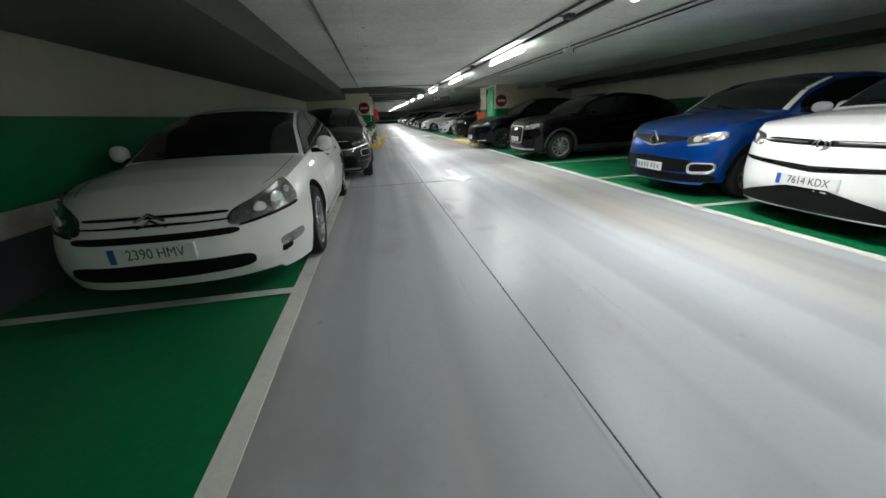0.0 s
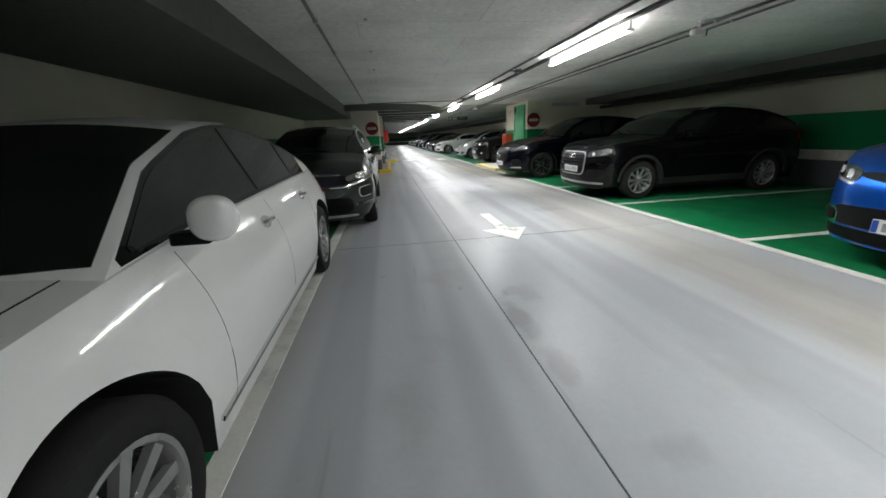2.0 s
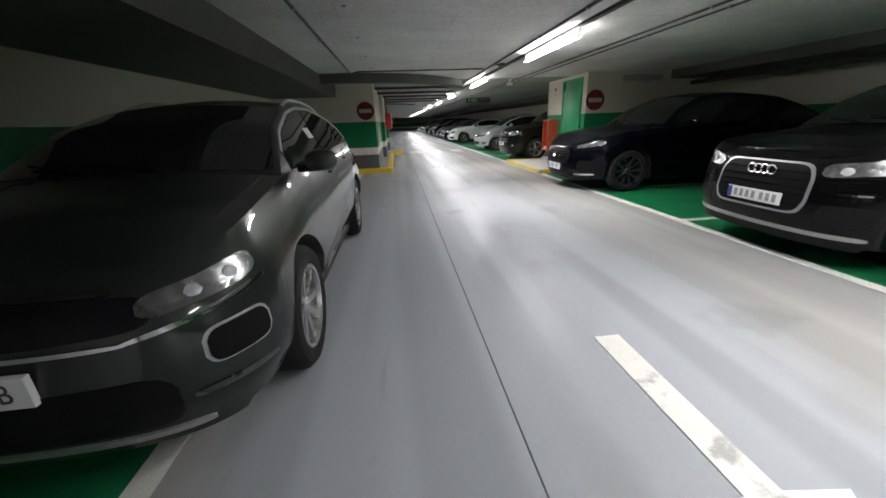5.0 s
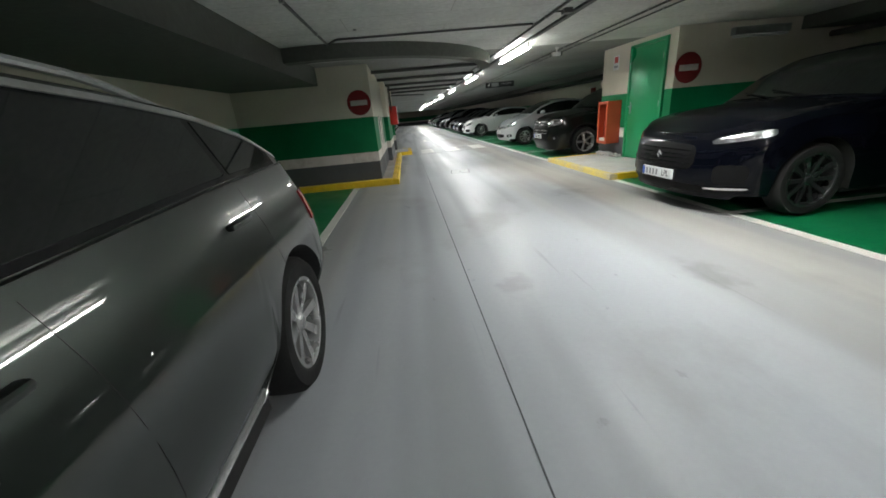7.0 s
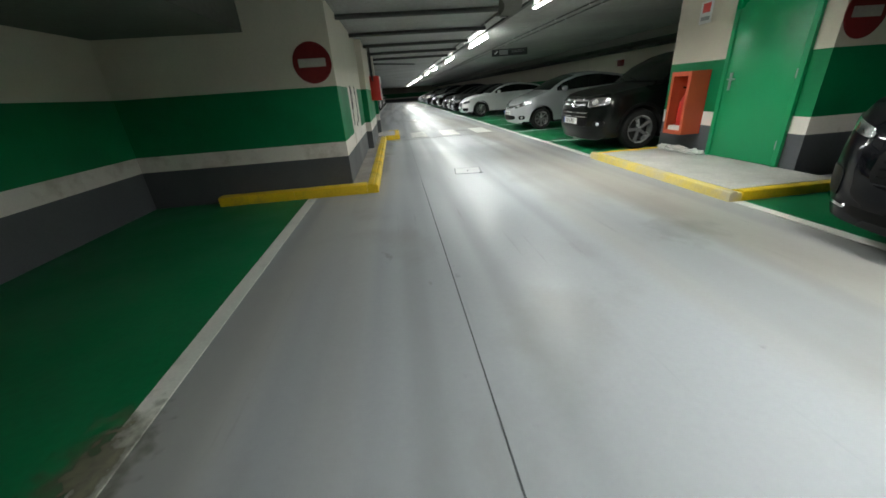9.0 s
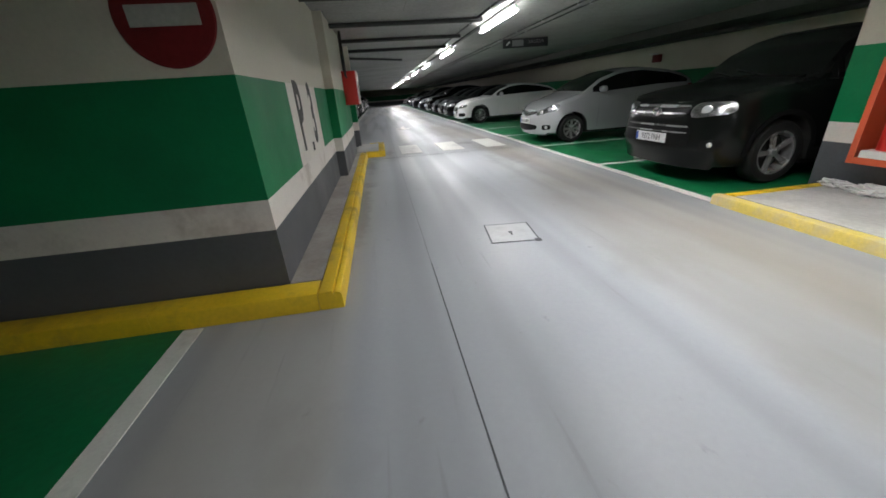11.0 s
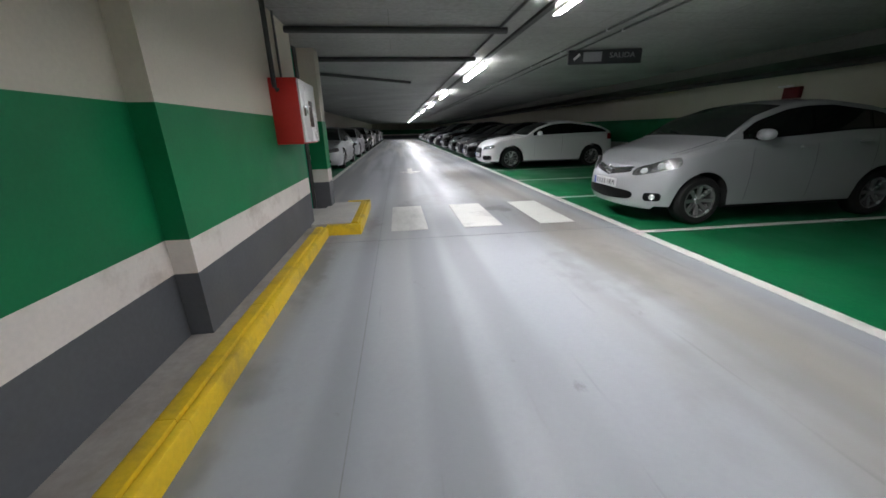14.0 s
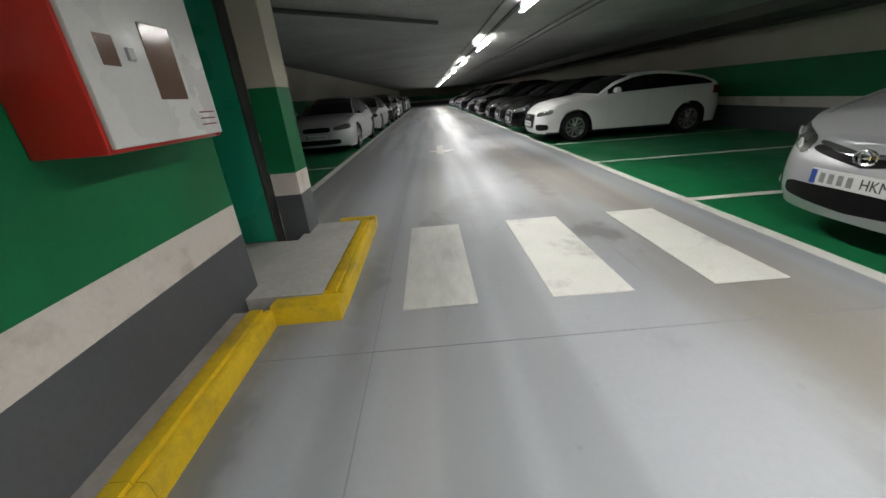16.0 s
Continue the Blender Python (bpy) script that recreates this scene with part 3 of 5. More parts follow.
for y in (18.7, 20.45, 22.2, 23.95, 25.7):
    run("ceiling_pipe", [(WALL_X if y < 24.2 else -1.6, y, CEIL - 0.05), (1.35, y, CEIL - 0.05)], 0.035, M_DARK, "dark pipe across the ceiling")
run("ceiling_pipe", [(-1.6, 27.0, CEIL - 0.05), (0.4, 28.6, CEIL - 0.05)], 0.03, M_DARK, "dark pipe across the ceiling at a slant")


LAMP_X, LAMP_Y, LAMP_LEN, LAMP_STEP = 1.55, 7.0, 1.88, 4.72
SKIRTS = ((-0.040, -0.037, 2.2030), (0.037, 0.040, 2.2055))


def strip_lamp(y):
    """A slim batten with a flat diffuser between two skirts and a narrow diffuser strip along each top edge."""
    t = thing("strip_lamp", "ceiling strip lamp with glowing white diffusers under the tray", "lamp", pose(LAMP_X, y, 0), "lamps along the aisle")
    part("housing", box(-0.015, 0.015, 0, LAMP_LEN, 2.2265, CEIL - 0.036, 0.004), M_LAMP_BODY, t)
    part("gear_tray", box(-0.040, 0.040, 0, LAMP_LEN, 2.2165, 2.226), M_LAMP_BODY, t)
    for x0, x1, z0 in SKIRTS:
        part("side_skirt", box(x0, x1, 0, LAMP_LEN, z0, 2.216), M_LAMP_BODY, t)
    bm = bmesh.new()
    prof = [(0.036 * math.cos(a), 2.2158 - 0.003 * math.sin(a)) for a in np.linspace(0, math.pi, 9)]
    a0 = [bm.verts.new((x, 0.02, z)) for x, z in prof]
    a1 = [bm.verts.new((x, LAMP_LEN - 0.02, z)) for x, z in prof]
    for i in range(len(prof) - 1):
        bm.faces.new((a0[i], a0[i + 1], a1[i + 1], a1[i]))
    bm.faces.new(a0)
    bm.faces.new(a1[::-1])
    part("diffuser", bm, M_TUBE, t, "glowing white diffuser", True)
    for g in (-1, 1):
        part("top_lip", box(min(g * 0.041, g * 0.043), max(g * 0.041, g * 0.043), 0, LAMP_LEN, 2.2165, 2.239 if g < 0 else 2.235), M_LAMP_BODY, t)
        bm = bmesh.new()
        q = [[bm.verts.new((g * x, yy, z)) for x, z in ((0.036, 2.2275), (0.024, 2.2395), (0.022, 2.2375))] for yy in (0.03, LAMP_LEN - 0.03)]
        for k in range(3):
            bm.faces.new((q[0][k], q[0][(k + 1) % 3], q[1][(k + 1) % 3], q[1][k]))
        bm.faces.new(q[0])
        bm.faces.new(q[1][::-1])
        part("top_diffuser", bm, M_TUBE_TOP, t, "glowing strip along the top edge")
    for yy in (0.0, LAMP_LEN - 0.02):
        part("end_cap", box(-0.036, 0.036, yy, yy + 0.02, 2.198, 2.216, 0.003), M_LAMP_BODY, t)
    return t


for y in (5.2, 9.95, 14.65, 19.4):
    jb = thing("junction_box", "small dark junction box on the ceiling beside the cable tray", "junction box", pose(1.42, y, CEIL))
    part("box_body", box(-0.05, 0.05, -0.06, 0.06, -0.055, -0.001, 0.006), M_PVC, jb)
    part("gland", tube([(-0.05, 0, -0.025), (-0.14, 0, -0.025)], 0.011), M_PVC, jb)
    part("gland", tube([(0.05, 0, -0.025), (0.135, 0, -0.025)], 0.011), M_PVC, jb)

lamp = strip_lamp(LAMP_Y)
for k in range(-3, 14):
    if k:
        copy_thing(lamp, pose(LAMP_X, LAMP_Y + LAMP_STEP * k, 0))


# ---- cars ----
def tab(points, v):
    return float(np.interp(v, [p[0] for p in points], [p[1] for p in points]))


def super_quarter(depth, half, n, steps):
    out = []
    for i in range(steps + 1):
        th = math.pi / 2 * i / steps
        out.append((depth * (1 - math.cos(th) ** (2 / n)), half * math.sin(th) ** (2 / n)))
    return out


class Shell:
    """The outer skin of a car. Its front is at x = 0 and faces -x; s runs from the front's middle round one side to the rear's middle."""

    def __init__(self, c):
        self.c, L, hw = c, c["L"], c["W"] / 2
        f = super_quarter(c.get("nose", 0.75), hw, c.get("nose_n", 3.0), 90)
        r = super_quarter(c.get("tail", 0.5), hw, c.get("tail_n", 3.6), 90)
        xs0, xs1 = f[-1][0], L - r[-1][0]
        side = [(xs0 + (xs1 - xs0) * i / 80, hw) for i in range(1, 80)]
        pts = f + side + [(L - x, y) for x, y in r[::-1]]
        px, py = np.array([p[0] for p in pts]), np.array([p[1] for p in pts])
        way = np.concatenate([[0], np.cumsum(np.hypot(np.diff(px), np.diff(py)))])
        self.s = np.linspace(0, way[-1], int(way[-1] / 0.036) + 1)
        self.x, self.y, self.x_side = np.interp(self.s, way, px), np.interp(self.s, way, py), xs0
        tx, ty = np.gradient(self.x, self.s), np.gradient(self.y, self.s)
        ln = np.hypot(tx, ty)
        self.nx, self.ny = -ty / ln, tx / ln
        self.len = float(self.s[-1])
        cols = [self.top(s) for s in self.s]
        self.col_x, self.col_y = np.array([p.x for p in cols]), np.array([p.y for p in cols])

    def at(self, s):
        a = abs(s)
        return [float(np.interp(a, self.s, v)) for v in (self.x, self.y, self.nx, self.ny)]

    def ztop(self, x):
        return tab(self.c["shoulder"], x)

    def zbot(self, x, ny):
        c = self.c
        z = c.get("sill", 0.24) if abs(ny) > 0.75 else c.get("chin", 0.2)
        if abs(ny) > 0.55:
            for xc in (c["fo"], c["fo"] + c["wb"]):
                ra = c["R"] + c.get("arch", 0.055)
                if abs(x - xc) < ra:
                    z = max(z, c["R"] + math.sqrt(ra * ra - (x - xc) ** 2))
        return z

    def inset(self, z, nx, ny, zt):
        c = self.c
        k = z / zt
        wf, wr, ws = max(0, -nx) ** 2, max(0, nx) ** 2, ny * ny
        return wf * tab(c["front"], k) + wr * tab(c["rear"], k) + ws * tab(c["side"], k)

    def p(self, s, z):
        x, y, nx, ny = self.at(s)
        i = self.inset(z, nx, ny, self.ztop(x))
        q = Vector((x - nx * i, max(0.0, y - ny * i), z))
        if s < 0:
            q.y = -q.y
        return q

    def top(self, s):
        return self.p(s, self.ztop(self.at(s)[0]))

    def s_at_x(self, x):
        """The way round to the side point at that x."""
        k = int(np.argmax(self.y >= self.c["W"] / 2 - 1e-6))
        return float(self.s[k] + (x - self.x[k]))

    def base_y(self, x):
        return float(np.interp(x, self.col_x, self.col_y)) - self.c.get("step", 0.01)

    def roof_h(self, x):
        return max(0.0, tab(self.c["roof"], x) - self.ztop(x))

    def glass_side(self, x, z):
        return Vector((x, self.base_y(x) - self.c.get("lean", 0.34) * (z - self.ztop(x)), z))

    def roof_pt(self, x, f):
        """A point across the screens and the roof; f runs from -1 to 1."""
        c, h = self.c, self.roof_h(x)
        H = max(q[1] for q in c["roof"]) - self.ztop((c["roof"][0][0] + c["roof"][-1][0]) / 2)
        y = (self.base_y(x) - c.get("lean", 0.34) * h) * f
        up = 1 - min(1, h / H)
        mid = (c["roof"][0][0] + c["roof"][-1][0]) / 2
        bow = (1 - f * f) * up
        dx = -c.get("bow", 0.16) * bow if x < mid else c.get("bow_r", 0.1) * bow
        return Vector((x + dx, y, self.ztop(x) + h + (0.05 * (1 - abs(f) ** 2.2)) * (1 - 0.4 * up)))


def grid_faces(bm, rows):
    for r0, r1 in zip(rows, rows[1:]):
        for k in range(len(r0) - 1):
            vs = [r0[k], r0[k + 1], r1[k + 1], r1[k]]
            if len({tuple(round(q, 5) for q in v.co) for v in vs}) > 2:
                try:
                    bm.faces.new(vs)
                except ValueError:
                    pass


def body_mesh(sh):
    bm = bmesh.new()
    c = sh.c
    ROWS = 20
    skirt = []
    for sgn in (1, -1):
        rows = []
        for s in sh.s:
            x, y, nx, ny = sh.at(s)
            z0, z1 = sh.zbot(x, ny), sh.ztop(x)
            col = []
            for j in range(ROWS + 1):
                z = z0 + (z1 - z0) * j / ROWS
                i = sh.inset(z, nx, ny, z1)
                col.append(bm.verts.new((x - nx * i, sgn * max(0.0, y - ny * i), z)))
            rows.append(col)
        grid_faces(bm, rows)
        skirt.append(rows)
    caps = []
    xw, xe = c["roof"][0][0], c["roof"][-1][0]
    for a in skirt[0]:
        t = a[-1].co
        crown = c.get("crown", 0.06) * min(1.0, max(0.0, t.x) / 0.45) * min(1.0, max(0.0, c["L"] - t.x) / 0.3)
        row = []
        for k in range(13):
            f = -1 + k / 6
            row.append(bm.verts.new((t.x, t.y * f, t.z + crown * (1 - abs(f) ** 2.6))))
        caps.append(row)
    grid_faces(bm, caps)
    # greenhouse
    st = []
    n = 46
    for i in range(n + 1):
        x = xw + (xe - xw) * i / n
        z0, h = sh.ztop(x) - 0.02, sh.roof_h(x)
        half = []
        for g in (0, 0.33, 0.66, 0.93):
            q = sh.glass_side(x, sh.ztop(x) + h * g)
            half.append((q.x, q.y, q.z - (0.02 if g == 0 else 0)))
        for f in (0.97, 0.88, 0.7, 0.35, 0.0):
            q = sh.roof_pt(x, f)
            half.append((q.x, q.y, q.z))
        full = half + [(a, -b, d) for a, b, d in half[-2::-1]]
        st.append([bm.verts.new(q) for q in full])
    grid_faces(bm, st)
    bmesh.ops.remove_doubles(bm, verts=bm.verts, dist=0.0008)
    return bm


def skin(fn, u0, u1, nu, nv, off, side_hint=None):
    """A thin plate that lies off metres above the surface fn(u, v), v from 0 to 1."""
    bm = bmesh.new()
    hi, lo = [], []
    e = 1e-3
    for i in range(nu + 1):
        u = u0 + (u1 - u0) * i / nu
        rh, rl = [], []
        for j in range(nv + 1):
            v = j / nv
            p = fn(u, v)
            du = fn(min(u + e, max(u0, u1)), v) - fn(max(u - e, min(u0, u1)), v)
            va, vb = max(v - 0.02, 0), min(v + 0.02, 1)
            n = du.cross(fn(u, vb) - fn(u, va))
            n = n.normalized() if n.length > 1e-9 else Vector((0, 0, 1))
            if side_hint is not None and n.dot(p - side_hint) < 0:
                n = -n
            rh.append(bm.verts.new(p + n * off))
            rl.append(bm.verts.new(p - n * 0.006))
        hi.append(rh)
        lo.append(rl)
    grid_faces(bm, hi)
    border = [(i, 0) for i in range(nu + 1)] + [(nu, j) for j in range(1, nv + 1)] + [(i, nv) for i in range(nu - 1, -1, -1)] + [(0, j) for j in range(nv - 1, 0, -1)]
    for (a, b), (d, f) in zip(border, border[1:] + border[:1]):
        try:
            bm.faces.new((hi[a][b], hi[d][f], lo[d][f], lo[a][b]))
        except ValueError:
            pass
    return bm


def make_wheel(R, spokes, rim_ratio=0.68, metal=None):
    """Meshes of a wheel whose outer face looks along +y."""
    w, r = 0.105, R * rim_ratio
    tyre = lathe([(r - 0.01, -w), (r + 0.02, -w - 0.004), (R - 0.03, -w), (R - 0.004, -w + 0.03), (R, -0.03), (R, 0.03), (R - 0.004, w - 0.03),
                  (R - 0.03, w), (r + 0.02, w + 0.004), (r - 0.004, w - 0.006), (r - 0.02, w - 0.02), (r - 0.02, -w)], 36, caps=False)
    rim = lathe([(r, w - 0.012), (r + 0.004, w - 0.004), (r - 0.018, w - 0.006), (r - 0.026, w - 0.03), (r - 0.03, -0.02), (r - 0.034, -0.02), (r - 0.034, w - 0.03)], 36, caps=False)
    for k in range(spokes):
        b = bmesh.new()
        add_box(b, 0.05, r - 0.012, -0.5, 0.5, w - 0.045, w - 0.018)
        for v in b.verts:
            wide = 0.036 if v.co.x < 0.1 else 0.048
            wide *= 10 / max(spokes, 7) * 1.0
            v.co = Vector((v.co.x, v.co.z - (0.02 if v.co.x < 0.1 else 0.0), v.co.y * wide * 0.9))
        b.transform(Matrix.Rotation(k * math.tau / spokes, 4, "Y"))
        join(rim, b)
    hub = lathe([(0.055, w - 0.075), (0.052, w - 0.04), (0.04, w - 0.026), (0.0005, w - 0.024)], 20)
    join(rim, hub)
    disc = lathe([(r - 0.035, -0.045), (r - 0.035, -0.03), (0.02, -0.028)], 24)
    return (mesh_from("wheel", disc, M_UNDER), mesh_from("tyre", tyre, M_TYRE, True, 40), mesh_from("rim", rim, metal or M_ALLOY, True, 30))


def plate(parent, sh, z, text="", width=0.52, rear=False):
    x = sh.p(0.0, z).x - 0.02 if not rear else sh.p(sh.len, z).x + 0.02
    d = -1 if not rear else 1
    m = pose(x, 0, z, 90, 0, -90 if not rear else 90)
    bm = bmesh.new()
    add_box(bm, -width / 2, width / 2, -0.055, 0.055, -0.02, 0.004, 0.002, m)
    pl = part("number_plate", bm, M_PLATE, parent, "white number plate")
    b2 = bmesh.new()
    add_box(b2, -width / 2 + 0.004, -width / 2 + 0.044, -0.05, 0.05, 0.0, 0.006, 0, m)
    part("country_strip", b2, M_PLATE_BLUE, pl, "blue strip on the plate")
    if text:
        t = lettering(text, 0.072, 0.002, 0.80)
        t.transform(m @ Matrix.Translation((0.022 if len(text) > 3 else 0.155, 0, 0.006)))
        part("plate_lettering", t, M_PLATE_INK, pl)
    if len(text) < 4:
        for k in range(4 if text else 7):
            x0 = -width / 2 + 0.07 + k * 0.06 + (0.02 if k > 3 else 0)
            b3 = bmesh.new()
            add_box(b3, x0, x0 + 0.034, -0.034, 0.034, 0.003, 0.006, 0, m)
            part("plate_character", b3, M_PLATE_SMUDGE, pl)
    return pl


def car(label, c, m, paint_mat, features, plate_z, plate_text="", spokes=10, rails=False, category="car"):
    sh = Shell(c)
    root = thing("car", label, category, m, "parked cars")
    part("body", body_mesh(sh), paint_mat, root, "", True, 42)
    hint = Vector((c["L"] / 2, 0, 0.6))
    L, hw, R = c["L"], c["W"] / 2, c["R"]
    # bonnet shut lines
    for sgn in (1, -1):
        pts = []
        for sv in sh.s:
            q = sh.top(sv)
            if 0.42 < q.x < c["roof"][0][0] + 0.02:
                crown = c.get("crown", 0.06) * min(1.0, q.x / 0.45)
                pts.append((q.x, sgn * q.y * 0.88, q.z + crown * (1 - 0.88 ** 2.6) - 0.0006))
        part("bonnet_gap", tube(pts[::2], 0.0028, 6), M_UNDER, root)
    # underbody and arch liners
    bm = bmesh.new()
    for sgn in (1, -1):
        rows = []
        for s in sh.s:
            x, y, nx, ny = sh.at(s)
            z = sh.zbot(x, ny)
            i = sh.inset(z, nx, ny, sh.ztop(x))
            deep = min(0.34, max(0.0, y - 0.02))
            a, b = Vector((x - nx * i, sgn * max(0, y - ny * i), z)), Vector((x - nx * (i + 0.1) , sgn * max(0, y - ny * i - abs(ny) * deep), z))
            rows.append([bm.verts.new(a), bm.verts.new(b)])
        grid_faces(bm, rows)
    add_box(bm, 0.3, L - 0.25, -hw + 0.36, hw - 0.36, 0.19, 0.5)
    add_box(bm, c["fo"] + R + 0.08, c["fo"] + c["wb"] - R - 0.08, -hw + 0.1, hw - 0.1, 0.19, 0.4)
    part("underbody", bm, M_UNDER, root, "dark underside and wheel arches")
    # glass
    xw, xe = c["roof"][0][0], c["roof"][-1][0]
    xrf, xrr = c["roof_front"], c["roof_rear"]
    scr = lambda u, v: sh.roof_pt(u, -0.955 + 1.91 * v)
    part("windscreen", skin(scr, xw + 0.05, xrf - 0.05, 8, 10, 0.004, hint), M_GLASS, root, "dark tinted windscreen", True)
    part("rear_window", skin(lambda u, v: sh.roof_pt(u, -0.86 + 1.72 * v), xrr + 0.06, xe - 0.07, 6, 10, 0.004, hint), M_GLASS, root, "dark tinted rear window", True)
    for k in (-0.35, 0.12):
        q0, q1 = sh.roof_pt(xw + 0.035, k), sh.roof_pt(xw + 0.12, k + 0.55)
        part("wiper", tube([q0 + Vector((-0.01, 0, 0.015)), q1 + Vector((-0.012, 0, 0.016))], 0.008, 6), M_BLACK, root)
    drop = c.get("frame", 0.075)

    def band(sgn, lo, top_gap):
        def fn(u, v):
            zl = sh.ztop(u) + lo
            zh = max(zl + 0.001, sh.ztop(u) + sh.roof_h(u) - top_gap)
            q = sh.glass_side(u, zl + (zh - zl) * v)
            q.y *= sgn
            return q
        return fn
    xa, xb = c["win"]
    cut = [xa] + c["pillars"] + [xb]
    for sgn in (1, -1):
        part("window_trim", skin(band(sgn, 0.008, drop - 0.02), xa - 0.04, xb + 0.03, 26, 4, 0.0015, hint), M_GLOSS_BLACK, root)
        for a, b in zip(cut, cut[1:]):
            part("side_window", skin(band(sgn, 0.028, drop), a + 0.025, b - 0.025, 12, 4, 0.005, hint), M_GLASS, root, "dark tinted side window", True)
        if c.get("roof_strip"):
            def strip(u, v, sgn=sgn):
                q = sh.glass_side(u, sh.ztop(u) + max(0.004, sh.roof_h(u) - drop + 0.012) + 0.02 * v)
                q.y *= sgn
                return q
            part("roof_strip", skin(strip, xa - 0.03, xb + 0.1, 30, 1, 0.007, hint), M_STEEL, root, "silver strip over the side windows", True)
        # doors
        sx = sh.s_at_x
        for xg in c["gaps"]:
            def gap(u, v, xg=xg, sgn=sgn):
                z0 = max(sh.zbot(xg, 1), 0.3)
                return sh.p(sgn * u, z0 + (sh.ztop(xg) - 0.03 - z0) * v)
            part("door_gap", skin(gap, sx(xg) - 0.001, sx(xg) + 0.001, 1, 10, 0.0012, hint), M_UNDER, root)
        for xh in c["handles"]:
            zc = sh.ztop(xh) - 0.13
            q = sh.p(sgn * sx(xh), zc)
            bm = bmesh.new()
            add_box(bm, xh - 0.085, xh + 0.085, q.y - 0.004, q.y + sgn * 0.03, zc - 0.012, zc + 0.012, 0.009) if sgn > 0 else add_box(bm, xh - 0.085, xh + 0.085, q.y - 0.03, q.y + 0.004, zc - 0.012, zc + 0.012, 0.009)
            part("door_handle", bm, c.get("handle_mat", paint_mat), root, "", True)

            if not c.get("cups"):
                continue

            # flat grey oval painted for the shade in the body-coloured handle recess
            def cup(u, v, xh=xh, zc=zc, sgn=sgn):
                k = (u - (sx(xh) - 0.07)) / 0.14
                e = math.sqrt(max(0.004, 1 - (2 * k - 1) ** 2))
                return sh.p(sgn * u, zc - 0.004 + 0.034 * e * (2 * v - 1))
            part("handle_cup_shade", skin(cup, sx(xh) - 0.07, sx(xh) + 0.07, 14, 4, 0.0015, hint), M_CUP, root, "", True)
        if c.get("cladding"):
            def clad(u, v, sgn=sgn):
                z0 = 0.25
                return sh.p(sgn * u, z0 + 0.12 * v)
            part("sill_trim", skin(clad, sx(c["fo"] + R + 0.07), sx(c["fo"] + c["wb"] - R - 0.07), 16, 2, 0.008, hint), c.get("clad_mat", M_BLACK), root, "black plastic sill trim", True)
            for xc in (c["fo"], c["fo"] + c["wb"]):
                def lip(u, v, xc=xc, sgn=sgn):
                    ra = R + c.get("arch", 0.055) + 0.004 + 0.05 * v
                    x, z = xc + ra * math.cos(u), R + ra * math.sin(u)
                    q = sh.p(sgn * sx(min(max(x, sh.x_side), L - c.get("tail", 0.5))), max(z, 0.22))
                    q.x = x
                    return q
                part("arch_trim", skin(lip, 0.0, math.pi, 20, 1, 0.008, hint), c.get("clad_mat", M_BLACK), root, "black plastic wheel arch trim", True)
        if c.get("sill_chrome"):
            def chrome(u, v, sgn=sgn):
                return sh.p(sgn * u, 0.285 + 0.022 * v)
            part("sill_strip", skin(chrome, sx(c["fo"] + R + 0.1), sx(c["fo"] + c["wb"] - R - 0.1), 16, 1, 0.014, hint), M_CHROME, root, "chrome strip low on the doors")
        # mirror
        xm = c.get("mirror", xw + 0.42)
        zb, ms = sh.ztop(xm), c.get("mirror_size", (0.075, 0.10, 0.066))
        bm = bmesh.new()
        bmesh.ops.create_icosphere(bm, subdivisions=3, radius=1)
        for v in bm.verts:
            k = Vector((math.copysign(abs(v.co.x) ** 0.8, v.co.x), math.copysign(abs(v.co.y) ** 0.85, v.co.y), math.copysign(abs(v.co.z) ** 0.85, v.co.z)))
            v.co = Vector((xm + ms[0] * k.x, sgn * (hw + 0.045) + ms[1] * k.y, zb + c.get("mirror_z", 0.06) + ms[2] * k.z))
        mir = part("door_mirror", bm, c.get("mirror_mat", paint_mat), root, "", True)
        b2 = bmesh.new()
        add_box(b2, xm - 0.035, xm + 0.035, min(sgn * (hw - 0.1), sgn * (hw + 0.03)), max(sgn * (hw - 0.1), sgn * (hw + 0.03)), zb - 0.005, zb + 0.04, 0.008)
        part("mirror_arm", b2, M_BLACK, mir)
        if rails:
            pts = []
            for i in range(13):
                x = xrf + 0.12 + (xrr - xrf - 0.2) * i / 12
                q = sh.roof_pt(x, 0.93 * sgn)
                pts.append(q + Vector((0, 0, -0.004 + 0.039 * min(1.0, i / 2.5, (12 - i) / 2.5))))
            part("roof_rail", tube(pts, 0.014, 8), c.get("rail_mat", M_STEEL), root, "", True)
        # tail light
        def tl(u, v, sgn=sgn):
            return sh.p(sgn * u, c["tail_z"][0] + (c["tail_z"][1] - c["tail_z"][0]) * v)
        part("tail_light", skin(tl, sh.len - hw + 0.28, sh.len - hw - 0.3 + 0.12, 10, 4, 0.008, hint), M_TAIL, root, "red tail light", True)
    plate(root, sh, 0.72 if L > 4 else 0.65, rear=True)
    # wheels
    wm, tm, rm = make_wheel(R, spokes, c.get("rim_ratio", 0.68), c.get("rim_mat"))
    for xc in (c["fo"], c["fo"] + c["wb"]):
        for sgn in (1, -1):
            wh = new("wheel", wm)
            wh.parent = root
            wh.matrix_basis = pose(xc, sgn * (hw - 0.125), R) @ (pose(0, 0, 0) if sgn > 0 else pose(0, 0, 0, 0, 0, 180))
            for nm, me in (("tyre", tm), ("rim", rm)):
                o = new(nm, me)
                o.parent = wh
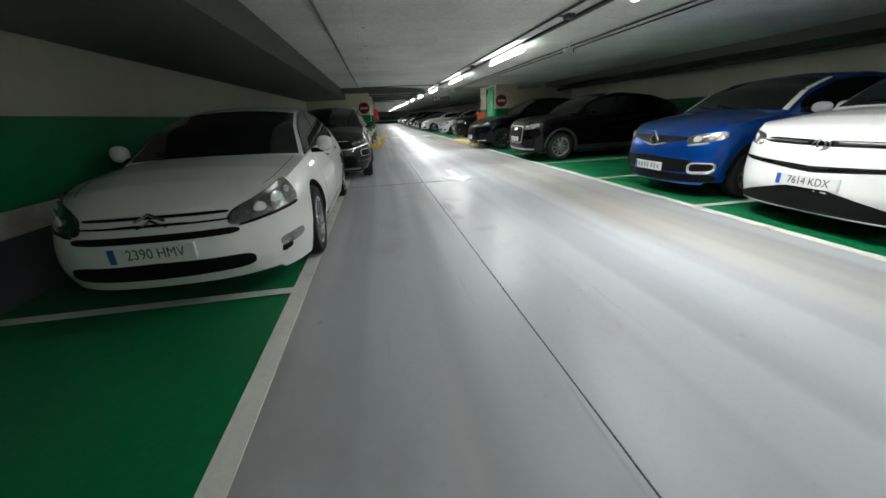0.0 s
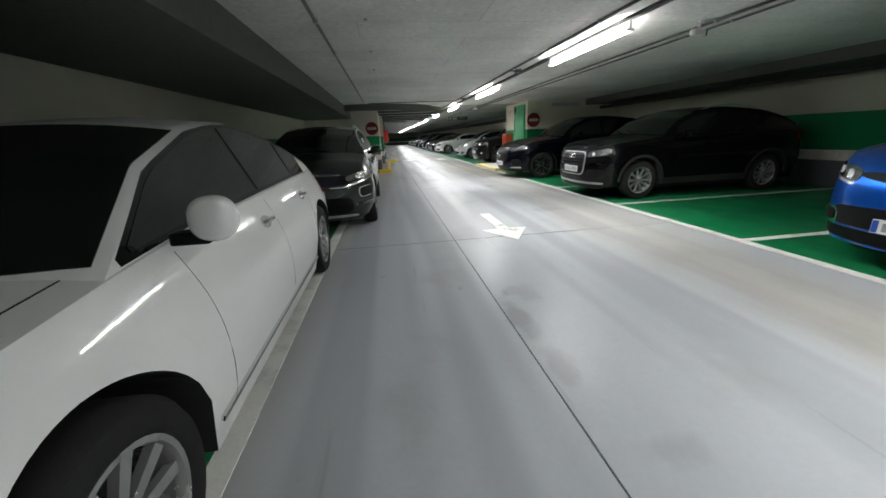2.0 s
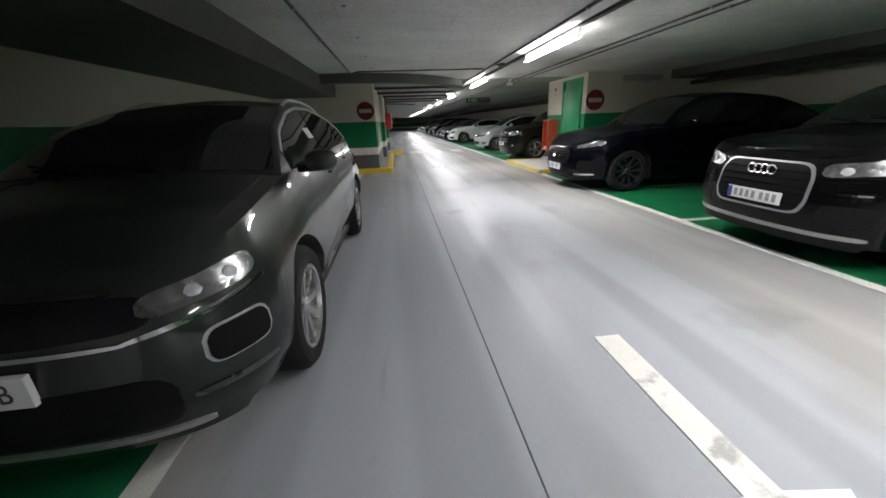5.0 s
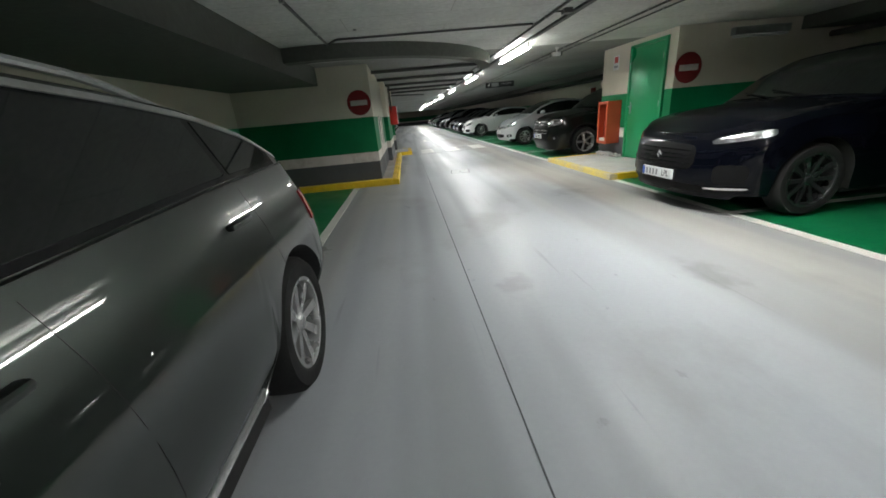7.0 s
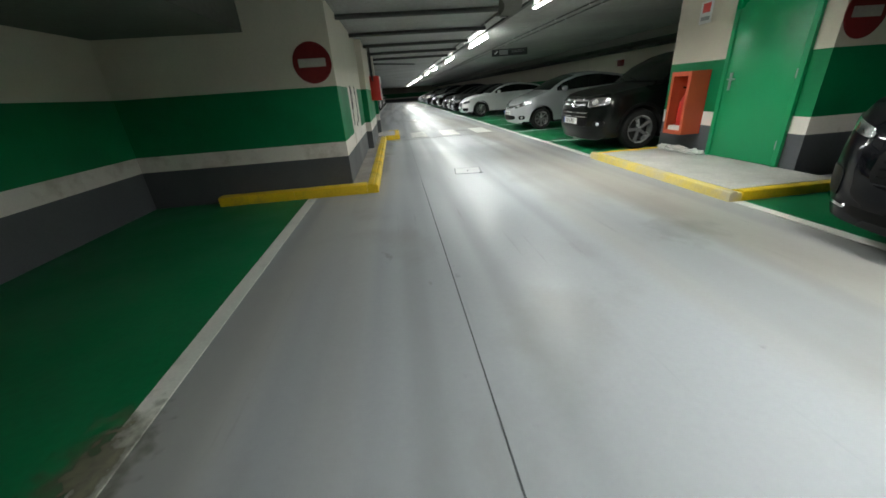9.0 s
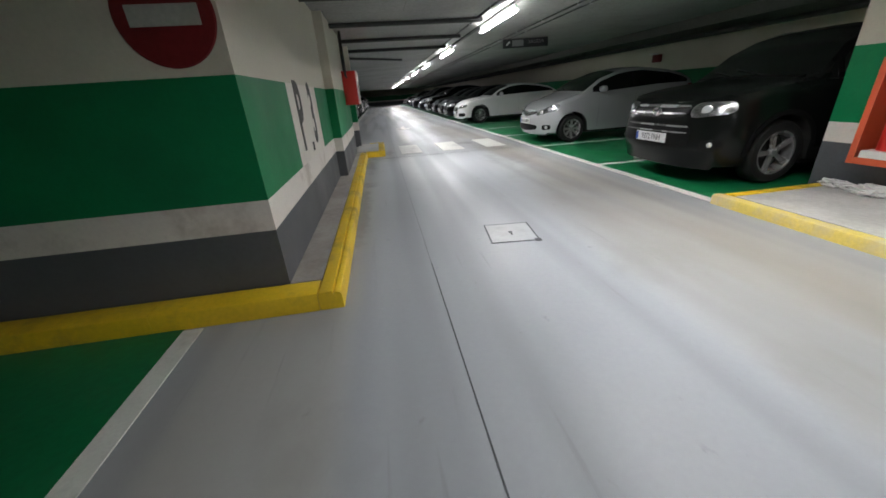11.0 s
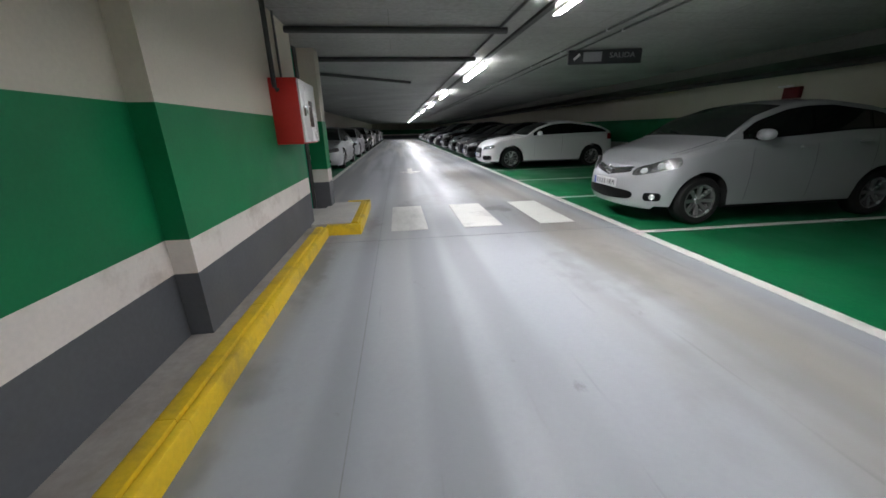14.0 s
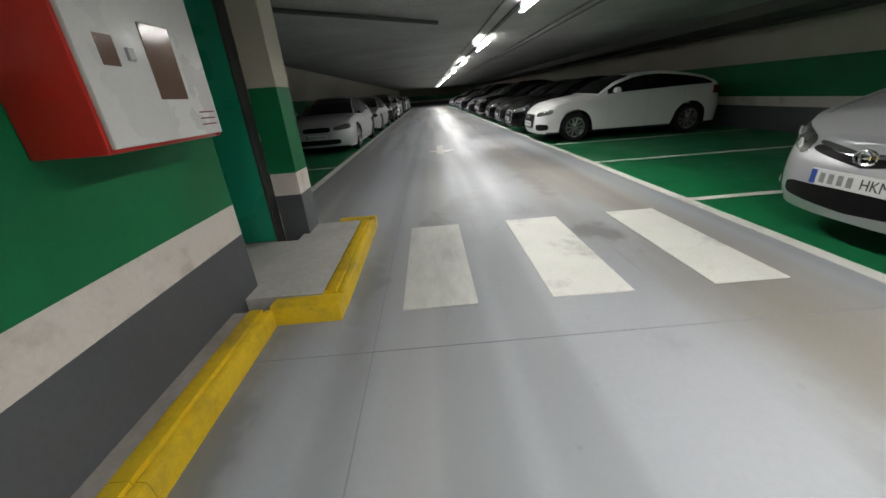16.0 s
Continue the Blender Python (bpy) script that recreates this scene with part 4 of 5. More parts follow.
    # front features: name, s0, s1, lower z at s0 and s1, upper z at s0 and s1, height above the skin, material, on both sides, label
    for nm, s0, s1, l0, l1, h0, h1, off, mat, both, lab in features:
        rounding = max(6.0, 14 * abs(s1 - s0))
        for sgn in ((1, -1) if both else (1,)):
            def fn(u, v, sgn=sgn):
                q = (u - s0) / (s1 - s0)
                q = 0.25 * q + 0.375 * (1 - math.cos(math.pi * q))
                k = q if both else abs(2 * q - 1)
                a, b = l0 + (l1 - l0) * k, h0 + (h1 - h0) * k
                full = max(0.12, 1 - abs(2 * q - 1) ** rounding) ** 0.4
                return sh.p(sgn * (s0 + (s1 - s0) * q), (a + b) / 2 + (b - a) * (v - 0.5) * full)
            part(nm, skin(fn, s0, s1, 22, 4, off, hint), mat, root, lab, True)
    plate(root, sh, plate_z, plate_text)
    return root, sh


def lens(root, sh, s, z, r, mat=None):
    for sgn in (1, -1):
        q = sh.p(sgn * s, z)
        bm = lathe([(r * 1.15, 0.0), (r * 1.1, -0.012), (r, -0.01), (r * 0.7, -0.017), (r * 0.02, -0.02)], 18)
        x, y, nx, ny = sh.at(s)
        bm.transform(Matrix.Translation(q) @ Matrix.Rotation(math.atan2(sgn * ny, nx) + math.pi / 2, 4, "Z"))
        part("lamp_lens", bm, mat or M_LAMP_LENS, root, "round clear lamp lens", True)


def badge(root, sh, z, kind, size=0.06, proud=0.012, metal=None):
    """A maker's mark as a plain shape."""
    x = sh.p(0.0, z).x - proud
    bm = bmesh.new()
    if kind == "rings":
        for k in (-1.5, -0.5, 0.5, 1.5):
            y = k * size * 1.25
            pts = [(x, y + size * 0.8 * math.cos(a), z + size * 0.8 * math.sin(a)) for a in np.linspace(0, math.tau, 17)]
            join(bm, tube(pts, 0.006, 6))
    elif kind == "oval":
        for a0, b0 in ((1.0, 0.68), (0.45, 0.62)):
            pts = [(x, size * a0 * math.cos(a), z + size * b0 * math.sin(a)) for a in np.linspace(0, math.tau, 21)]
            join(bm, tube(pts, 0.008, 6))
    elif kind == "chevrons":
        for dz in (0, 0.045):
            join(bm, tube([(x, -size, z - 0.03 + dz), (x, 0, z + 0.02 + dz), (x, size, z - 0.03 + dz)], 0.011, 6))
    elif kind == "diamond":
        join(bm, tube([(x, 0, z + size), (x, size * 0.62, z), (x, 0, z - size), (x, -size * 0.62, z), (x, 0, z + size)], 0.014, 6))
    else:
        pts = [(x, size * math.cos(a), z + size * math.sin(a)) for a in np.linspace(0, math.tau, 21)]
        join(bm, tube(pts, 0.009, 6))
        join(bm, tube([(x, -size * 0.5, z), (x, size * 0.5, z)], 0.012, 6))
    part("badge", bm, metal or M_CHROME, root, "metal badge", True)


def spec(L, W, H, wb, fo, R, hood, belt, xw, rf, rr, xe, **k):
    """The measures of a car; hood: height at the nose and at the cowl, belt: height at the front and rear doors, xw to xe: foot of the screens, rf and rr: ends of the roof."""
    c = dict(L=L, W=W, wb=wb, fo=fo, R=R, roof_front=rf, roof_rear=rr)
    c["shoulder"] = [(0, hood[0]), (0.12, hood[0] + 0.03), (0.4, hood[0] + (hood[1] - hood[0]) * 0.48), (0.75, hood[0] + (hood[1] - hood[0]) * 0.76), (xw, hood[1]), (xw + 0.5, belt[0]),
                     (xe - 0.9, belt[1]), (xe, belt[1] + 0.01), (L, k.get("deck", belt[1] - 0.06))]
    rise = H - 0.05
    c["roof"] = [(xw, hood[1] + 0.0), (xw + (rf - xw) * 0.5, hood[1] + (rise - hood[1]) * 0.60), (rf, rise - 0.045), (rf + 0.3, rise - 0.006),
                 ((rf + rr) / 2, rise), (rr - 0.35, rise - 0.035), (rr, rise - 0.085), (rr + (xe - rr) * 0.5, belt[1] + (rise - belt[1]) * 0.52), (xe, belt[1] + 0.01)]
    c["front"] = [(0, 0.12), (0.28, 0.06), (0.45, 0.0), (0.62, 0.0), (0.8, 0.025), (0.93, 0.07), (1.0, 0.15)]
    c["rear"] = [(0, 0.12), (0.28, 0.03), (0.5, 0.0), (0.65, 0.015), (0.8, 0.05), (1.0, 0.11)]
    c["side"] = [(0, 0.07), (0.2, 0.035), (0.34, 0.015), (0.55, 0.002), (0.70, 0.0), (0.80, 0.008), (0.93, 0.022), (1.0, 0.05)]
    c["win"] = (xw + 0.28, xe - 0.22)
    c["tail_z"] = (belt[1] - 0.2, belt[1] - 0.03)
    c.update(k)
    return c


# white saloon, parked along the wall
c5 = spec(4.78, 1.86, 1.435, 2.815, 1.03, 0.335, (0.68, 0.91), (0.945, 0.975), 1.32, 2.28, 3.42, 4.25, nose=0.95, nose_n=2.7, pillars=[2.62, 3.45],
          gaps=[1.62, 2.62, 3.52], handles=[2.45, 3.38], sill=0.17, sill_chrome=True, handle_mat=M_CHROME, cups=True, deck=0.95, frame=0.03, lean=0.46, crown=0.07, mirror=1.62, mirror_size=(0.07, 0.078, 0.08), mirror_z=0.08, win=(1.44, 3.86), step=0.006,
          side=[(0, 0.09), (0.2, 0.045), (0.34, 0.015), (0.45, 0.002), (0.55, 0.0), (0.66, 0.008), (0.75, 0.026), (0.82, 0.047), (0.88, 0.071), (0.94, 0.098), (1.0, 0.125)],
          tail=0.8, tail_n=2.7, rear=[(0, 0.1), (0.3, 0.02), (0.5, 0.0), (0.65, 0.02), (0.8, 0.07), (0.92, 0.14), (1.0, 0.22)])
P_WHITE = paint("white_car_paint", (0.74, 0.74, 0.74))
saloon, sh = car("white four-door saloon car parked along the wall", c5, pose(-2.61, 2.9, 0, 0, 0, 90), P_WHITE, [
    ("headlight", 0.48, 1.15, 0.575, 0.655, 0.665, 0.855, 0.006, M_LAMP_DARK, True, "swept-back clear headlight"),
    ("headlight_trim", 0.54, 1.10, 0.57, 0.635, 0.585, 0.66, 0.008, M_BLACK, True, ""),
    ("grille", -0.54, 0.54, 0.53, 0.53, 0.575, 0.575, 0.004, M_BLACK, False, "black slot grille"),
    ("grille_bar", -0.50, 0.50, 0.622, 0.622, 0.634, 0.634, 0.010, M_GLOSS_BLACK, False, "chrome bar"),
    ("grille_bar", -0.50, 0.50, 0.665, 0.665, 0.677, 0.677, 0.010, M_GLOSS_BLACK, False, "dark bar"),
    ("lower_grille", -0.60, 0.60, 0.27, 0.28, 0.39, 0.38, 0.004, M_BLACK, False, "black lower air intake"),
    ("fog_light", 0.80, 1.06, 0.35, 0.39, 0.43, 0.455, 0.006, M_LAMP_CLEAR, True, "fog light with chrome surround"),
    ("fog_light_trim", 0.80, 0.90, 0.31, 0.33, 0.36, 0.385, 0.006, M_BLACK, True, ""),
], 0.465, "2390 HMV", spokes=10)
badge(saloon, sh, 0.645, "chevrons", 0.09, 0.02)
lens(saloon, sh, 0.90, 0.705, 0.05)
lens(saloon, sh, 0.73, 0.665, 0.042)
lens(saloon, sh, 1.05, 0.745, 0.03)

# grey crossover behind it
troc = spec(4.23, 1.82, 1.525, 2.59, 0.84, 0.345, (0.85, 1.04), (1.04, 1.10), 1.08, 1.95, 3.35, 4.02, nose=0.6, pillars=[2.35, 3.3], gaps=[1.5, 2.38, 3.3],
            handles=[2.2, 3.12], cladding=False, sill_chrome=True, rail_mat=M_STEEL, mirror=1.3, tail_z=(0.78, 0.95), frame=0.05, lean=0.45, roof_strip=True,
            side=[(0, 0.16), (0.2, 0.125), (0.3, 0.075), (0.40, 0.02), (0.47, 0.002), (0.55, 0.0), (0.66, 0.008), (0.75, 0.028), (0.82, 0.051), (0.88, 0.078), (0.94, 0.107), (1.0, 0.135)], step=0.006)
P_GREY = paint("dark_grey_car_paint", (0.024, 0.029, 0.026), 0.5, 0.35, 0.9, 0.08)
cross, sh = car("dark grey crossover car parked close to the aisle", troc, pose(-2.14, 8.12, 0, 0, 0, 90), P_GREY, [
    ("grille", -0.60, 0.60, 0.67, 0.69, 0.80, 0.80, 0.005, M_GLOSS_BLACK, False, "gloss black grille"),
    ("grille_bar", -0.52, 0.52, 0.645, 0.645, 0.66, 0.66, 0.014, M_CHROME, False, "chrome bar"),
    ("grille_bar", -0.50, 0.50, 0.806, 0.800, 0.818, 0.812, 0.012, M_CHROME, False, "thin chrome bar"),
    ("headlight", 0.56, 1.02, 0.71, 0.775, 0.79, 0.86, 0.012, M_LAMP_DARK, True, "slim dark headlight"),
    ("headlight_trim", 0.50, 1.03, 0.645, 0.742, 0.662, 0.764, 0.014, M_CHROME, True, ""),
    ("lower_grille", -0.62, 0.62, 0.30, 0.30, 0.52, 0.52, 0.005, M_BLACK, False, "black lower air intake"),
    ("fog_light", 0.72, 0.98, 0.50, 0.52, 0.64, 0.66, 0.004, M_STEEL, True, "fog light ring"),
    ("fog_light_panel", 0.735, 0.966, 0.509, 0.529, 0.631, 0.651, 0.012, M_BLACK, True, ""),
    ("bumper_blade", 0.66, 0.98, 0.40, 0.42, 0.425, 0.445, 0.01, M_ALLOY_DARK, True, ""),
    ("bumper_strip", -0.7, 0.7, 0.245, 0.245, 0.275, 0.275, 0.012, M_STEEL, False, "silver skid strip"),
], 0.56, "LSB", spokes=8, rails=True)
badge(cross, sh, 0.735, "disc", 0.058, 0.016, M_ALLOY_DARK)
part("window_card", skin(lambda u, v: sh.glass_side(u + 0.03 * (1 - v), 1.205 + 0.08 * v).reflect(Vector((0, 1, 0))), 2.115, 2.275, 4, 2, 0.0085, Vector((2, 0, 0.6))), M_PLATE, cross, "white card in the side window")
lens(cross, sh, 0.74, 0.773, 0.027)
lens(cross, sh, 0.89, 0.795, 0.027)

# white crossover nose-out
xlv = spec(4.40, 1.80, 1.60, 2.6, 0.87, 0.34, (0.93, 1.08), (1.06, 1.12), 1.22, 1.95, 3.55, 4.22, nose=0.6, pillars=[2.35, 3.25], gaps=[1.5, 2.38, 3.3],
           handles=[2.2, 3.12], cladding=True, mirror=1.62)
tiv, sh = car("white crossover car with black lower bumper", xlv, pose(2.86, 3.12, 0), P_WHITE, [
    ("grille", -0.57, 0.57, 0.815, 0.825, 0.865, 0.875, 0.005, M_GLOSS_BLACK, False, "black upper grille"),
    ("grille_bar", 0.12, 0.54, 0.835, 0.845, 0.85, 0.86, 0.014, M_CHROME, True, "chrome bar"),
    ("headlight", 0.58, 1.02, 0.775, 0.84, 0.89, 0.95, 0.008, M_LAMP_DARK, True, "angular dark headlight"),
    ("middle_intake", -0.80, 0.80, 0.585, 0.655, 0.64, 0.685, 0.005, M_BLACK, False, "black middle air intake"),
    ("intake_strip", -0.62, 0.62, 0.612, 0.655, 0.622, 0.665, 0.010, M_CHROME, False, "thin chrome strip"),
    ("bumper_lower", -0.84, 0.84, 0.21, 0.22, 0.485, 0.27, 0.006, M_BLACK, False, "black plastic lower bumper"),
    ("fog_light", 0.76, 1.04, 0.36, 0.38, 0.53, 0.55, 0.008, M_CHROME, True, "chrome fog light ring"),
    ("fog_light_panel", 0.775, 1.025, 0.37, 0.39, 0.52, 0.54, 0.014, M_BLACK, True, ""),
], 0.50, "7614 KDX", spokes=10, rails=True)
badge(tiv, sh, 0.83, "oval", 0.07, 0.018)
lens(tiv, sh, 0.89, 0.455, 0.045)
lens(tiv, sh, 0.75, 0.86, 0.04)

# blue crossover
cap = spec(4.12, 1.78, 1.57, 2.606, 0.86, 0.335, (0.86, 1.06), (1.06, 1.12), 1.15, 1.92, 3.3, 3.95, nose=0.7, nose_n=2.6, pillars=[2.3, 3.15], gaps=[1.48, 2.33, 3.2],
           handles=[2.15, 3.05], cladding=True, mirror=1.55, mirror_mat=P_WHITE)
P_BLUE = paint("bright_blue_car_paint", (0.003, 0.07, 0.36), 0.7, 0.32)
blue, sh = car("bright blue crossover car with black lower bumper", cap, pose(2.87, 5.22, 0), P_BLUE, [
    ("grille", -0.54, 0.54, 0.70, 0.775, 0.82, 0.815, 0.005, M_BLACK, False, "black winged grille"),
    ("grille_bar", -0.24, 0.24, 0.672, 0.715, 0.695, 0.735, 0.012, M_CHROME, False, "chrome bar under the badge"),
    ("headlight", 0.53, 1.0, 0.72, 0.79, 0.83, 0.89, 0.008, M_LAMP_DARK, True, "dark headlight"),
    ("headlight_lower", 0.55, 0.80, 0.70, 0.735, 0.72, 0.755, 0.010, M_LAMP_LENS, True, "bright lower lamp strip"),
    ("lower_grille", -0.66, 0.66, 0.36, 0.36, 0.55, 0.53, 0.005, M_BLACK, False, "black lower air intake"),
    ("bumper_lower", -0.95, 0.95, 0.21, 0.24, 0.34, 0.34, 0.006, M_BLACK, False, "black plastic lower bumper"),
    ("fog_light", 0.60, 0.92, 0.34, 0.36, 0.50, 0.50, 0.008, M_CHROME, True, "chrome fog light bracket"),
    ("fog_light_panel", 0.63, 0.89, 0.38, 0.40, 0.48, 0.48, 0.014, M_BLACK, True, ""),
], 0.41, spokes=8)
for sg in (1, -1):
    part("pillar_trim", skin(lambda u, v, sg=sg: sh.roof_pt(u, sg * (0.92 + 0.075 * v)), cap["roof"][0][0] + 0.06, cap["roof_front"], 12, 2, 0.006, Vector((2, 0, 0.6))), P_WHITE, blue, "pale windscreen pillar", True)
badge(blue, sh, 0.76, "diamond", 0.11, 0.022)
lens(blue, sh, 0.66, 0.785, 0.042)
lens(blue, sh, 0.82, 0.81, 0.035)

# black SUV with the framed grille
q3 = spec(4.39, 1.83, 1.60, 2.6, 0.88, 0.345, (0.94, 1.08), (1.07, 1.12), 1.25, 2.0, 3.45, 4.2, nose=0.62, pillars=[2.4, 3.3], gaps=[1.55, 2.42, 3.35],
          handles=[2.25, 3.18], mirror=1.68, cladding=True, clad_mat=M_CLAD)
P_BLACK = paint("black_car_paint", (0.003, 0.003, 0.0033), 0.0, 0.3, 0.45, 0.02)
sq, sh = car("black sport utility car with a silver-framed grille", q3, pose(2.61, 10.06, 0), P_BLACK, [
    ("grille_frame", -0.44, 0.44, 0.44, 0.44, 0.87, 0.87, 0.010, M_STEEL, False, "silver grille frame"),
    ("grille", -0.415, 0.415, 0.46, 0.46, 0.853, 0.853, 0.016, M_BLACK, False, "black grille"),
    ("headlight", 0.47, 0.97, 0.76, 0.83, 0.87, 0.93, 0.008, M_LAMP_CLEAR, True, "bright headlight"),
    ("fog_light", 0.52, 0.86, 0.40, 0.42, 0.56, 0.56, 0.005, M_BLACK, True, "dark air intake"),
    ("bumper_strip", -0.86, 0.86, 0.28, 0.29, 0.315, 0.325, 0.012, M_STEEL, False, "silver bumper strip"),
    ("bumper_blade", 0.6, 0.8, 0.64, 0.65, 0.655, 0.665, 0.01, M_CHROME, True, ""),
], 0.55, spokes=10, rails=True)
for z in (0.52, 0.60, 0.66, 0.72, 0.78):
    part("grille_slat", skin(lambda u, v, z=z: sh.p(u, z + 0.012 * v), -0.39, 0.39, 10, 1, 0.022, Vector((2, 0, 0.6))), M_GLOSS_BLACK, sq)
badge(sq, sh, 0.79, "rings", 0.05, 0.03)
lens(sq, sh, 0.62, 0.82, 0.035)

# dark blue-black large SUV
lev = spec(4.95, 1.97, 1.66, 3.0, 0.95, 0.365, (0.84, 1.08), (1.10, 1.14), 1.5, 2.3, 3.8, 4.7, nose=0.85, nose_n=2.6, pillars=[2.75, 3.75], gaps=[1.85, 2.78, 3.8],
           handles=[2.6, 3.6], mirror=2.0, lean=0.42, rim_mat=M_ALLOY_DARK, rim_ratio=0.74)
P_NAVY = paint("blue_black_car_paint", (0.0016, 0.002, 0.004), 0.0, 0.3, 0.4, 0.02)
big, sh = car("large blue-black sport utility car", lev, pose(2.36, 14.02, 0), P_NAVY, [
    ("grille", -0.48, 0.48, 0.46, 0.50, 0.77, 0.75, 0.006, M_BLACK, False, "black slatted grille"),
    ("headlight", 0.62, 1.15, 0.755, 0.83, 0.81, 0.905, 0.008, M_LAMP_CLEAR, True, "slim bright headlight"),
    ("lower_grille", -0.6, 0.6, 0.26, 0.26, 0.34, 0.34, 0.006, M_BLACK, False, "black lower air intake"),
    ("fog_light", 0.68, 0.98, 0.36, 0.40, 0.56, 0.56, 0.006, M_BLACK, True, "dark side intake"),
    ("bumper_strip", 0.6, 1.0, 0.30, 0.31, 0.325, 0.335, 0.012, M_CHROME, True, "chrome bumper strip"),
], 0.42, "LPL", spokes=10)
for k in range(5):
    part("grille_slat", skin(lambda u, v, k=k: sh.p(u, 0.51 + 0.045 * k + 0.010 * v), -0.43, 0.43, 10, 1, 0.012, Vector((2, 0, 0.6))), M_GLOSS_BLACK, big)
badge(big, sh, 0.63, "diamond", 0.04, 0.024)

# dark grey SUV with the readable plate
rav = spec(4.40, 1.815, 1.69, 2.56, 0.92, 0.355, (0.92, 1.10), (1.08, 1.14), 1.25, 2.0, 3.7, 4.3, nose=0.65, pillars=[2.4, 3.35], gaps=[1.55, 2.45, 3.4],
           handles=[2.28, 3.22], cladding=True, mirror=1.66)
P_GRAPH = paint("graphite_car_paint", (0.006, 0.007, 0.0065), 0.1, 0.3, 0.5, 0.02)
suv, sh = car("dark graphite sport utility car with chrome grille bars", rav, pose(2.93, 19.83, 0), P_GRAPH, [
    ("grille", -0.46, 0.46, 0.76, 0.78, 0.90, 0.90, 0.005, M_BLACK, False, "black grille"),
    ("grille_bar", -0.46, 0.46, 0.87, 0.87, 0.895, 0.895, 0.016, M_ALLOY, False, "chrome bar"),
    ("grille_bar", -0.44, 0.44, 0.80, 0.80, 0.82, 0.82, 0.016, M_ALLOY, False, "chrome bar"),
    ("headlight", 0.50, 0.97, 0.76, 0.82, 0.92, 0.94, 0.010, M_LAMP_CLEAR, True, "large clear headlight"),
    ("lower_grille", -0.56, 0.56, 0.44, 0.44, 0.70, 0.70, 0.005, M_BLACK, False, "black lower air intake"),
    ("bumper_strip", -0.52, 0.52, 0.665, 0.665, 0.685, 0.685, 0.014, M_ALLOY, False, "bright bumper strip"),
    ("bumper_strip", -0.52, 0.52, 0.60, 0.60, 0.615, 0.615, 0.014, M_ALLOY, False, "bright bumper strip"),
    ("fog_light", 0.68, 0.9, 0.44, 0.45, 0.54, 0.54, 0.006, M_BLACK, True, "fog light recess"),
], 0.53, "9372 FNH", spokes=5, rails=True)
badge(suv, sh, 0.83, "oval", 0.07, 0.024)
lens(suv, sh, 0.78, 0.49, 0.026)
lens(suv, sh, 0.68, 0.85, 0.05)

# silver hatchback
yar = spec(3.885, 1.695, 1.51, 2.51, 0.79, 0.302, (0.70, 1.02), (1.02, 1.10), 1.0, 1.85, 3.1, 3.72, nose=0.72, nose_n=2.6, pillars=[2.2, 3.0], gaps=[1.38, 2.25, 3.1],
           handles=[2.08, 2.9], mirror=1.42, lean=0.36)
P_SILVER = paint("silver_car_paint", (0.42, 0.43, 0.445), 0.35, 0.36)
hat, sh = car("silver small hatchback car", yar, pose(2.91, 24.17, 0), P_SILVER, [
    ("grille", -0.42, 0.42, 0.575, 0.64, 0.635, 0.685, 0.006, M_BLACK, False, "narrow black grille"),
    ("grille_bar", -0.43, 0.43, 0.625, 0.68, 0.65, 0.70, 0.016, M_CHROME, False, "chrome bar"),
    ("headlight", 0.46, 1.04, 0.59, 0.72, 0.69, 0.855, 0.007, M_LAMP_CLEAR, True, "large swept-back clear headlight"),
    ("lower_grille", -0.52, 0.52, 0.27, 0.31, 0.43, 0.41, 0.005, M_BLACK, False, "wide black lower air intake"),
    ("fog_light", 0.66, 0.86, 0.30, 0.31, 0.41, 0.41, 0.006, M_BLACK, True, "fog light recess"),
], 0.485, "HKM", spokes=8)
badge(hat, sh, 0.645, "oval", 0.07, 0.026)
lens(hat, sh, 0.76, 0.36, 0.032)
lens(hat, sh, 0.62, 0.665, 0.04)
lens(hat, sh, 0.82, 0.735, 0.04)

# white hatchback with the framed grille
a3 = spec(4.31, 1.785, 1.43, 2.63, 0.86, 0.325, (0.70, 0.96), (0.99, 1.03), 1.32, 2.1, 3.4, 4.12, nose=0.68, pillars=[2.45, 3.3], gaps=[1.6, 2.48, 3.32],
          handles=[2.3, 3.18], mirror=1.72)
A3F = [
    ("grille_frame", -0.42, 0.42, 0.30, 0.30, 0.65, 0.65, 0.010, M_STEEL, False, "silver grille frame"),
    ("grille", -0.39, 0.39, 0.33, 0.33, 0.63, 0.63, 0.016, M_BLACK, False, "black grille"),
    ("headlight", 0.46, 0.98, 0.575, 0.64, 0.67, 0.745, 0.008, M_LAMP_CLEAR, True, "bright headlight"),
    ("fog_light", 0.50, 0.88, 0.27, 0.29, 0.42, 0.42, 0.005, M_BLACK, True, "black side intake"),
]
wa, sh = car("white five-door hatchback car with a silver-framed grille", a3, pose(2.64, 31.36, 0), P_WHITE, A3F, 0.42, spokes=10)
badge(wa, sh, 0.58, "rings", 0.045, 0.03)
ba, sh = car("black estate car parked beside the white hatchback", a3, pose(2.6, 33.7, 0), P_BLACK, A3F, 0.42, spokes=10)
badge(ba, sh, 0.58, "rings", 0.045, 0.03)

